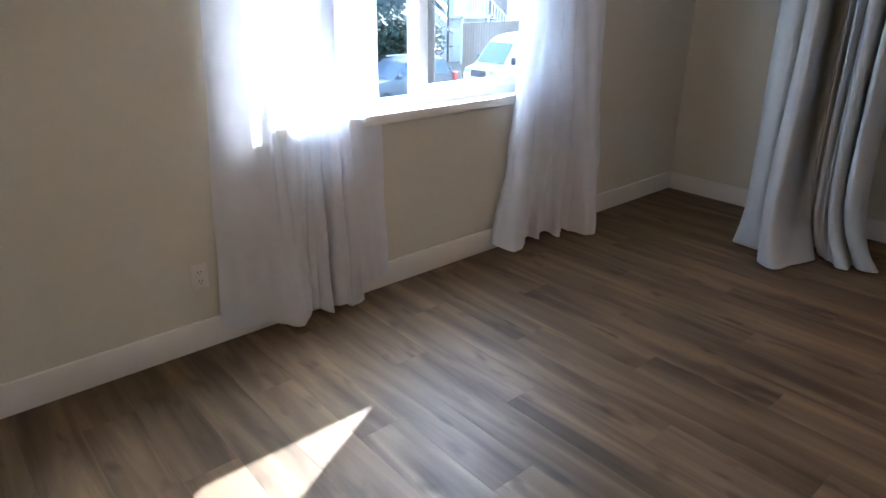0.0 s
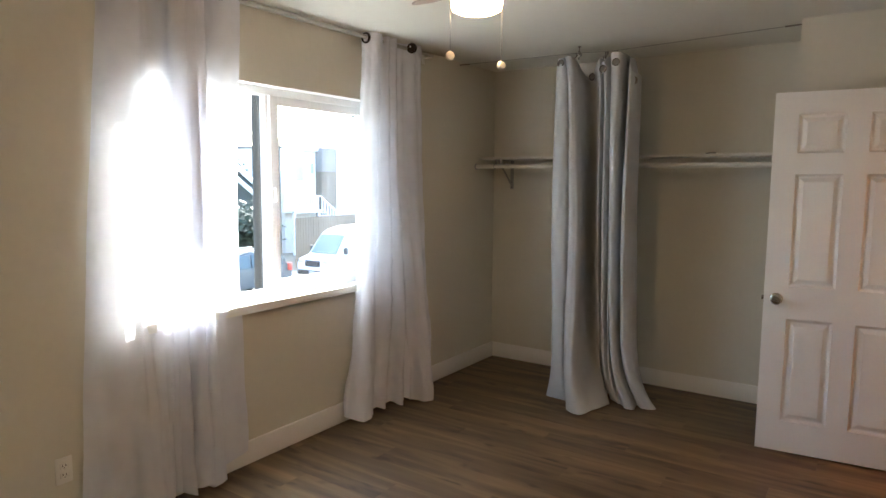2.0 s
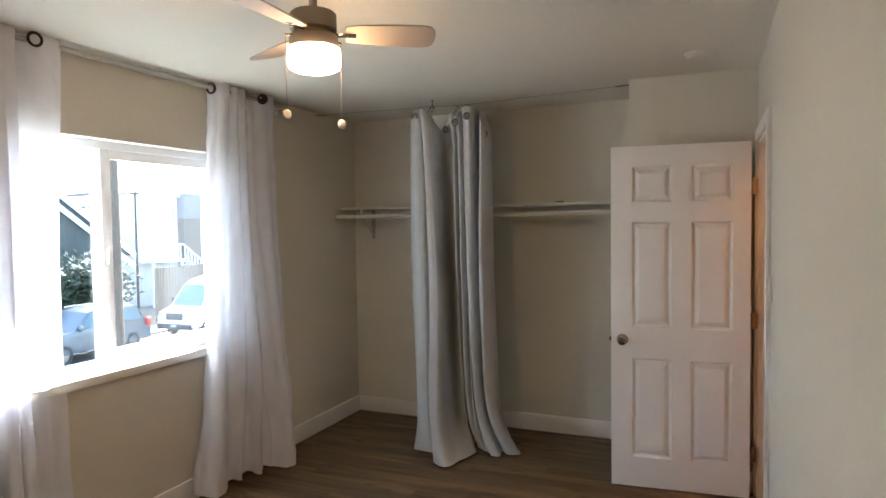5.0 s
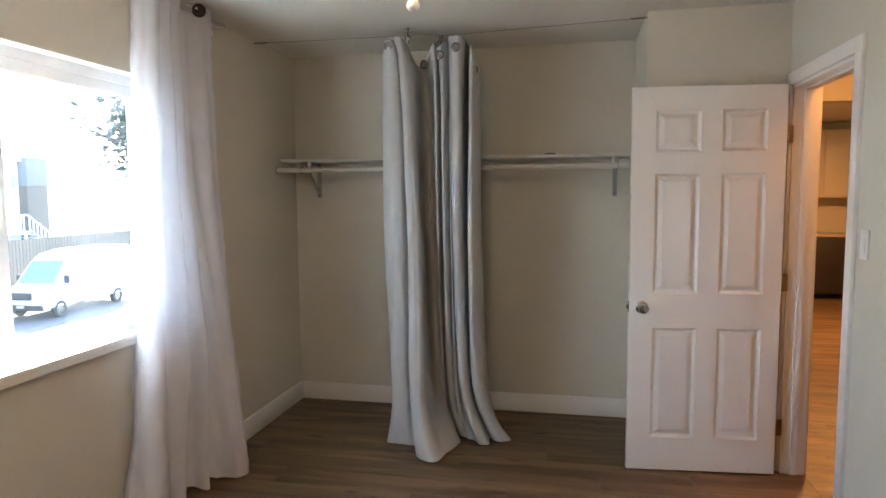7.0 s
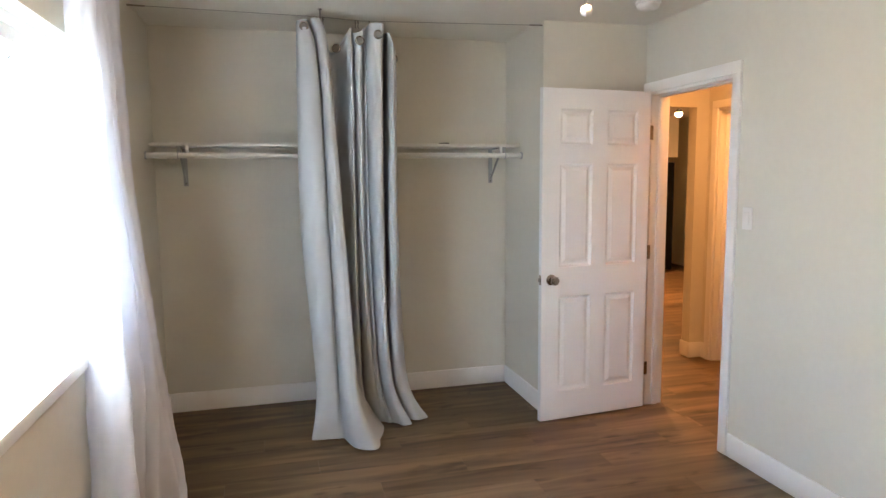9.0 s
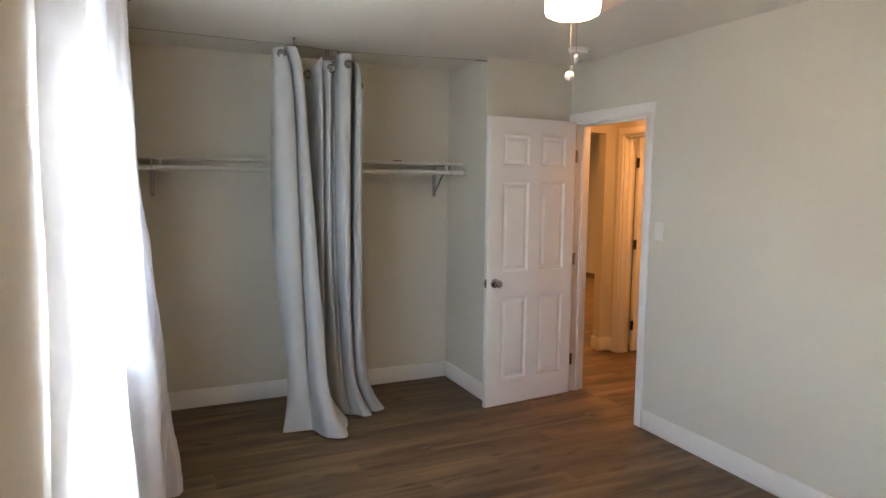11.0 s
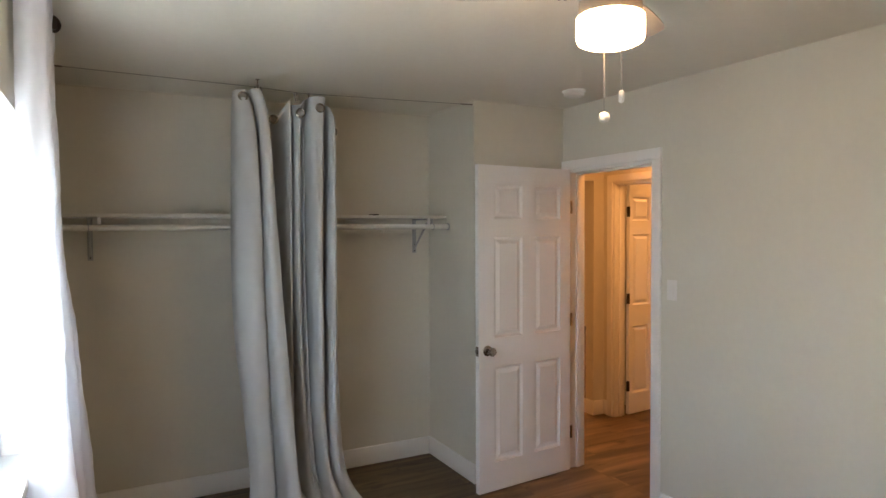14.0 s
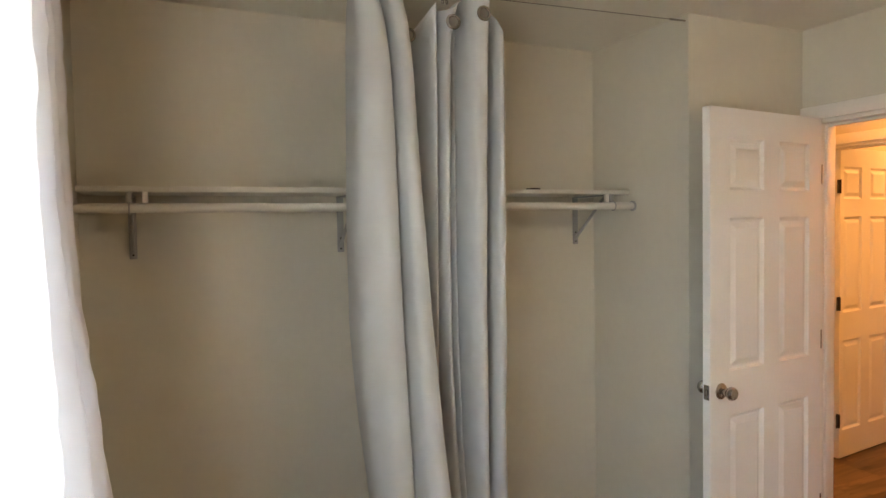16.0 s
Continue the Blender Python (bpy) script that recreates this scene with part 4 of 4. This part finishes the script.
def van(at, turn):
    """A high-roof delivery van, its nose along -x."""
    e = base("delivery_van", at, "white high-roof delivery van parked at the kerb", "van", turn=turn)
    prof = [(-2.75, 0.45), (-2.75, 0.95), (-2.6, 1.15), (-1.95, 1.32), (-1.15, 2.25), (-0.7, 2.48), (0.2, 2.62), (2.9, 2.62), (3.0, 2.4), (3.05, 0.45)]
    part("body", extrude_profile(prof, -1.0, 1.0, 0.06, 0.14, 1.35), WHITEP, e)
    w = bmesh.new()
    q = [w.verts.new(p) for p in ((-1.93, -0.80, 1.38), (-1.93, 0.80, 1.38), (-1.20, 0.72, 2.24), (-1.20, -0.72, 2.24))]
    w.faces.new(q)
    r = bmesh.ops.extrude_face_region(w, geom=w.faces[:])
    bmesh.ops.translate(w, verts=[v for v in r["geom"] if isinstance(v, bmesh.types.BMVert)], vec=(-0.05, 0, 0.04))
    bmesh.ops.recalc_face_normals(w, faces=w.faces[:])
    part("windscreen", w, SKYGL, e)
    for s in (-1, 1):
        w = bmesh.new()
        ys = s * 0.90
        q = [w.verts.new(p) for p in ((-1.55, ys, 1.42), (-0.45, ys, 1.42), (-0.45, ys * 0.965, 2.08), (-1.0, ys * 0.965, 2.08))]
        w.faces.new(q)
        r = bmesh.ops.extrude_face_region(w, geom=w.faces[:])
        bmesh.ops.translate(w, verts=[v for v in r["geom"] if isinstance(v, bmesh.types.BMVert)], vec=(0, s * 0.02, 0))
        bmesh.ops.recalc_face_normals(w, faces=w.faces[:])
        part("side_window", w, DARKGL, e)
        part("headlight", B((-2.74, -2.45, min(s * 0.62, s * 0.95), max(s * 0.62, s * 0.95), 0.95, 1.17), bevel=0.05), HLAMP, e)
        part("mirror", B((-1.62, -1.5, min(s * 1.0, s * 1.22), max(s * 1.0, s * 1.22), 1.35, 1.7), bevel=0.04), TYRE, e)
    part("grille", B((-2.79, -2.72, -0.48, 0.48, 0.80, 1.12), bevel=0.03), TYRE, e)
    part("bumper", B((-2.83, -2.6, -0.96, 0.96, 0.38, 0.62), bevel=0.05), TYRE, e)
    part("number_plate", B((-2.85, -2.82, -0.16, 0.16, 0.50, 0.60), bevel=0.005), HLAMP, e)
    wheels(e, (-1.85, 1.75), 1.0, 0.35)
    return e


def wagon(at, turn, paint, label):
    """A small estate car, its tail along +x."""
    e = base("parked_car", at, label, "car", turn=turn)
    e.scale = (1.1, 1.1, 1.27)
    prof = [(-2.15, 0.3), (-2.2, 0.7), (-1.9, 0.88), (-1.0, 0.98), (-0.35, 1.45), (0.3, 1.53), (1.5, 1.50), (1.95, 1.05), (2.15, 0.95), (2.18, 0.35)]
    part("body", extrude_profile(prof, -0.88, 0.88, 0.05, 0.14, 1.0), paint, e)
    for y in (-0.66, 0.62):
        part("roof_bar", B((-0.2, 1.4, y, y + 0.04, 1.5, 1.57), bevel=0.008), STEEL, e)
    for s in (-1, 1):
        for xa, xb, xc, xd in ((-0.78, 0.1, 0.1, -0.33), (0.18, 0.95, 0.95, 0.18), (1.03, 1.72, 1.48, 1.03)):
            w = bmesh.new()
            q = [w.verts.new(p) for p in ((xa, s * 0.845, 1.0), (xb, s * 0.845, 1.0), (xc, s * 0.745, 1.42), (xd, s * 0.745, 1.42))]
            w.faces.new(q)
            r = bmesh.ops.extrude_face_region(w, geom=w.faces[:])
            bmesh.ops.translate(w, verts=[v for v in r["geom"] if isinstance(v, bmesh.types.BMVert)], vec=(0, s * 0.03, 0.01))
            bmesh.ops.recalc_face_normals(w, faces=w.faces[:])
            part("side_window", w, DARKGL, e)
        part("tail_light", B((2.02, 2.19, min(s * 0.7, s * 0.89), max(s * 0.7, s * 0.89), 0.75, 1.02), bevel=0.03), RED, e)
        part("mirror", B((-0.85, -0.7, min(s * 0.88, s * 1.02), max(s * 0.88, s * 1.02), 0.98, 1.12), bevel=0.03), paint, e)
    w = bmesh.new()
    q = [w.verts.new(p) for p in ((1.60, -0.66, 1.42), (1.60, 0.66, 1.42), (1.93, 0.74, 1.08), (1.93, -0.74, 1.08))]
    w.faces.new(q)
    r = bmesh.ops.extrude_face_region(w, geom=w.faces[:])
    bmesh.ops.translate(w, verts=[v for v in r["geom"] if isinstance(v, bmesh.types.BMVert)], vec=(0.05, 0, 0.03))
    bmesh.ops.recalc_face_normals(w, faces=w.faces[:])
    part("rear_window", w, DARKGL, e)
    wheels(e, (-1.35, 1.35), 0.88, 0.31)
    return e


van((23.7, 22.9, GZ + 0.02), radians(3))
wagon((16.5, 22.9, GZ + 0.02), radians(0), SILVER, "silver estate car with a roof rack parked at the kerb")


def house(name, at, turn, w, d, h, storeys, label, eave=0.5, pitch=0.45, wins=(), paint=None):
    e = base(name, at, label, "house", turn=turn)
    part("wall", B((0, w, 0, d, 0, h), bevel=0.01), paint or STUCCO, e)
    bm = bmesh.new()
    r = h + pitch * d / 2
    a = [bm.verts.new(p) for p in ((-eave, -eave, h - 0.1), (w + eave, -eave, h - 0.1), (w + eave, d + eave, h - 0.1), (-eave, d + eave, h - 0.1), (-eave, d / 2, r), (w + eave, d / 2, r))]
    for f in ((0, 1, 5, 4), (2, 3, 4, 5), (0, 4, 3), (1, 2, 5), (0, 3, 2, 1)):
        bm.faces.new([a[i] for i in f])
    bmesh.ops.recalc_face_normals(bm, faces=bm.faces[:])
    rf = part("roof", bm, paint or ROOFM, e, smooth=False)
    part("fascia", B((-eave - 0.03, w + eave + 0.03, -eave - 0.06, -eave, h - 0.28, h - 0.06)), WHITEP, rf)
    for x, z, ww, hh in wins:
        g = part("window", B((x - 0.08, x + ww + 0.08, -0.05, 0.02, z - 0.08, z + hh + 0.08), bevel=0.01), WHITEP, e)
        part("pane", B((x, x + ww, -0.07, -0.05, z, z + hh)), WINGL, g)
    return e


hs = house("apartment_house", (28.9, 33.5, GZ), radians(0), 16.0, 9.0, 7.3, 2, "pale two-storey stucco house across the street", eave=0.25, pitch=0.02, wins=((0.99, 4.93, 0.68, 1.03), (2.34, 5.45, 0.32, 0.7), (1.1, 3.1, 0.9, 0.8), (2.15, 3.1, 0.5, 0.8), (7.0, 5.0, 1.2, 1.2), (11.0, 5.0, 1.2, 1.2)))
part("bay", B((2.9, 4.4, -0.6, 0.0, 0.0, 5.6), bevel=0.02), FENCE, hs)
part("bay_top", B((2.9, 4.4, -0.65, 0.0, 5.6, 7.3), bevel=0.02), ROOFM, hs)
st = base("outside_stair", (31.0, 32.2, GZ), "white outside stair with a slatted rail leading to the upper storey", "stair")
for i in range(14):
    part("step", B((i * 0.27, i * 0.27 + 0.3, 0, 1.1, 2.9 - i * 0.2, 2.95 - i * 0.2)), WHITEP, st)
    part("baluster", B((i * 0.27 + 0.1, i * 0.27 + 0.16, -0.03, 0.03, 2.9 - i * 0.2, 3.85 - i * 0.2)), WHITEP, st)
bm = bmesh.new()
rod(bm, (0, 0, 3.9), (3.9, 0, 1.1), 0.05, 8)
rod(bm, (-2.5, 0, 3.9), (0, 0, 3.9), 0.05, 8)
part("handrail", bm, WHITEP, st)
part("landing", B((-2.5, 0.1, 0, 2.0, 2.8, 2.95)), WHITEP, st)
for i in range(12):
    part("baluster", B((-2.5 + i * 0.2, -2.44 + i * 0.2, -0.03, 0.03, 2.95, 3.9)), WHITEP, st)
part("post", B((-2.5, -2.36, 0, 0.14, 0, 2.9), (-0.2, -0.06, 0, 0.14, 0, 2.9)), WHITEP, st)

hn = house("small_house", (23.0, 28.6, GZ), radians(90), 8.0, 9.0, 3.7, 1, "low dark house with a gable roof and white barge boards", pitch=0.8, paint=DARKWALL)
for dz in (0.0, -0.6):
    part("barge_board", rod(bmesh.new(), (-0.6, -0.6, 3.55 + dz), (-0.6, 4.5, 7.35 + dz), 0.13, 4), WHITEP, hn)
    part("barge_board", rod(bmesh.new(), (-0.6, 9.6, 3.55 + dz), (-0.6, 4.5, 7.35 + dz), 0.13, 4), WHITEP, hn)

fn = base("board_fence", (24.0, 27.2, GZ), "weathered wooden board fence along the pavement", "fence")
for i in range(80):
    part("board", B((i * 0.2, i * 0.2 + 0.18, 0, 0.025, 0.05, 2.9 + 0.02 * math.sin(i * 3.1))), FENCE, fn, smooth=False)
part("rail", B((0, 16, 0.025, 0.07, 0.4, 0.5), (0, 16, 0.025, 0.07, 2.4, 2.5)), FENCE, fn)


def tree(at, h, r, n, seed, label, lean=0.0):
    rnd = random.Random(seed)
    e = base("tree", at, label, "tree")
    bm = bmesh.new()
    tips = []

    def limb(a, b, r0, r1):
        a, b = Vector(a), Vector(b)
        m = Matrix.Translation(a) @ (b - a).to_track_quat("Z", "Y").to_matrix().to_4x4()
        lathe(bm, [(r0, 0), ((r0 + r1) / 2 * 0.95, (b - a).length * 0.5), (r1, (b - a).length)], m=m, n=8)

    top = Vector((lean, 0, h * 0.55))
    limb((0, 0, -0.1), top, 0.2 * h / 7, 0.10 * h / 7)
    for i in range(9):
        ang = i * 2.4 + rnd.random()
        b = top + Vector((math.cos(ang) * r * 0.65, math.sin(ang) * r * 0.65, h * (0.1 + 0.3 * rnd.random())))
        limb(top - Vector((0, 0, h * 0.12 * rnd.random())), b, 0.06 * h / 7, 0.02)
        tips.append(b)
    part("trunk", bm, BARK, e)
    vs, fs = [], []
    for i in range(n):
        c = tips[rnd.randrange(len(tips))]
        g = Vector((rnd.gauss(0, 1), rnd.gauss(0, 1), rnd.gauss(0, 0.8))) * r * 0.24
        p = c + g
        s = rnd.uniform(0.06, 0.16)
        u = Vector((rnd.uniform(-1, 1), rnd.uniform(-1, 1), rnd.uniform(-1, 1))).normalized()
        w = u.orthogonal().normalized()
        k = len(vs)
        vs += [p - u * s, p + w * s * 0.5, p + u * s, p - w * s * 0.5]
        fs.append((k, k + 1, k + 2, k + 3))
    me = bpy.data.meshes.new("crown")
    me.from_pydata([tuple(v) for v in vs], [], fs)
    me.materials.append(LEAF)
    c = new("crown", me)
    c.parent = e
    return e


tree((15.0, 10.4, GZ), 9.6, 2.3, 16000, 4, "leafy street tree with a broad dark green crown")
tree((19.4, 26.6, GZ), 3.3, 2.0, 12000, 5, "leafy green tree beside the low house")
tree((24.3, 36.0, GZ), 6.0, 2.3, 9000, 6, "leafy green garden tree behind the low house")
tree((50.0, 34.0, GZ), 8.0, 3.5, 5000, 7, "leafy green garden tree")
palm = base("palm_trunk", (10.6, 14.0, GZ), "tall dark palm trunk growing at the kerb", "palm")
part("trunk", lathe(bmesh.new(), [(0.28, -0.1), (0.23, 1.0), (0.215, 5.0), (0.205, 8.0), (0.19, 11.0)], n=14), BARK, palm)
pole = base("utility_pole", (22.4, 26.6, GZ), "dark wooden utility pole by the pavement", "pole")
part("shaft", lathe(bmesh.new(), [(0.07, 0), (0.045, 7.2)]), BARK, pole)
part("crossarm", B((-0.16, 0.16, -0.05, 0.05, 6.7, 6.78)), BARK, pole)
for k, (x, w, h) in enumerate(((-30, 14, 6.0), (58, 14, 5.5))):
    house("far_house", (x, 48 + 3 * k, GZ), 0, w, 9, h, 2, "pale stucco house with grey roof, far down the street", wins=((2, h - 2.4, 1.2, 1.3), (7, h - 2.4, 1.2, 1.3)))

# ---- floor planks ----
PW, PL = 0.178, 1.22


def plank_mesh(length):
    g, b, t = 0.0002, 0.0005, 0.006
    x0, x1, y0, y1 = g, PW - g, g, length - g
    vs = [(x0, y0, -t), (x1, y0, -t), (x1, y1, -t), (x0, y1, -t), (x0, y0, -b), (x1, y0, -b), (x1, y1, -b), (x0, y1, -b), (x0 + b, y0 + b, 0), (x1 - b, y0 + b, 0), (x1 - b, y1 - b, 0), (x0 + b, y1 - b, 0)]
    fs = [(8, 9, 10, 11)]
    for k in (0, 4):
        for i in range(4):
            j = (i + 1) % 4
            fs.append((k + i, k + j, k + 4 + j, k + 4 + i))
    me = bpy.data.meshes.new("plank")
    me.from_pydata(vs, [], fs)
    me.materials.append(FLOORM)
    return me


plank_kinds = {}
rnd = random.Random(11)


def lay(x0, x1, y0, y1):
    i0, i1 = math.floor(x0 / PW), math.ceil(x1 / PW)
    for i in range(i0, i1):
        shift = ((i * 0.383) % 1.0) * PL
        y = y0 - shift
        while y < y1 - 0.01:
            a, b = max(y, y0), min(y + PL, y1)
            if b - a > 0.004:
                key = round(b - a, 3)
                if key not in plank_kinds:
                    plank_kinds[key] = plank_mesh(key)
                ob = new("plank", plank_kinds[key])
                ob.location = (i * PW, a, 0)
                ob.parent = floor
            y += PL


lay(XW + 0.05, XB, -0.12, WY)
lay(1.6, 4.29, HY - 0.12, -0.12)
lay(3.1, 4.29, -3.2, HY - 0.12)
lay(25 * PW + 0.001, 9.3, -3.9, 0.3)
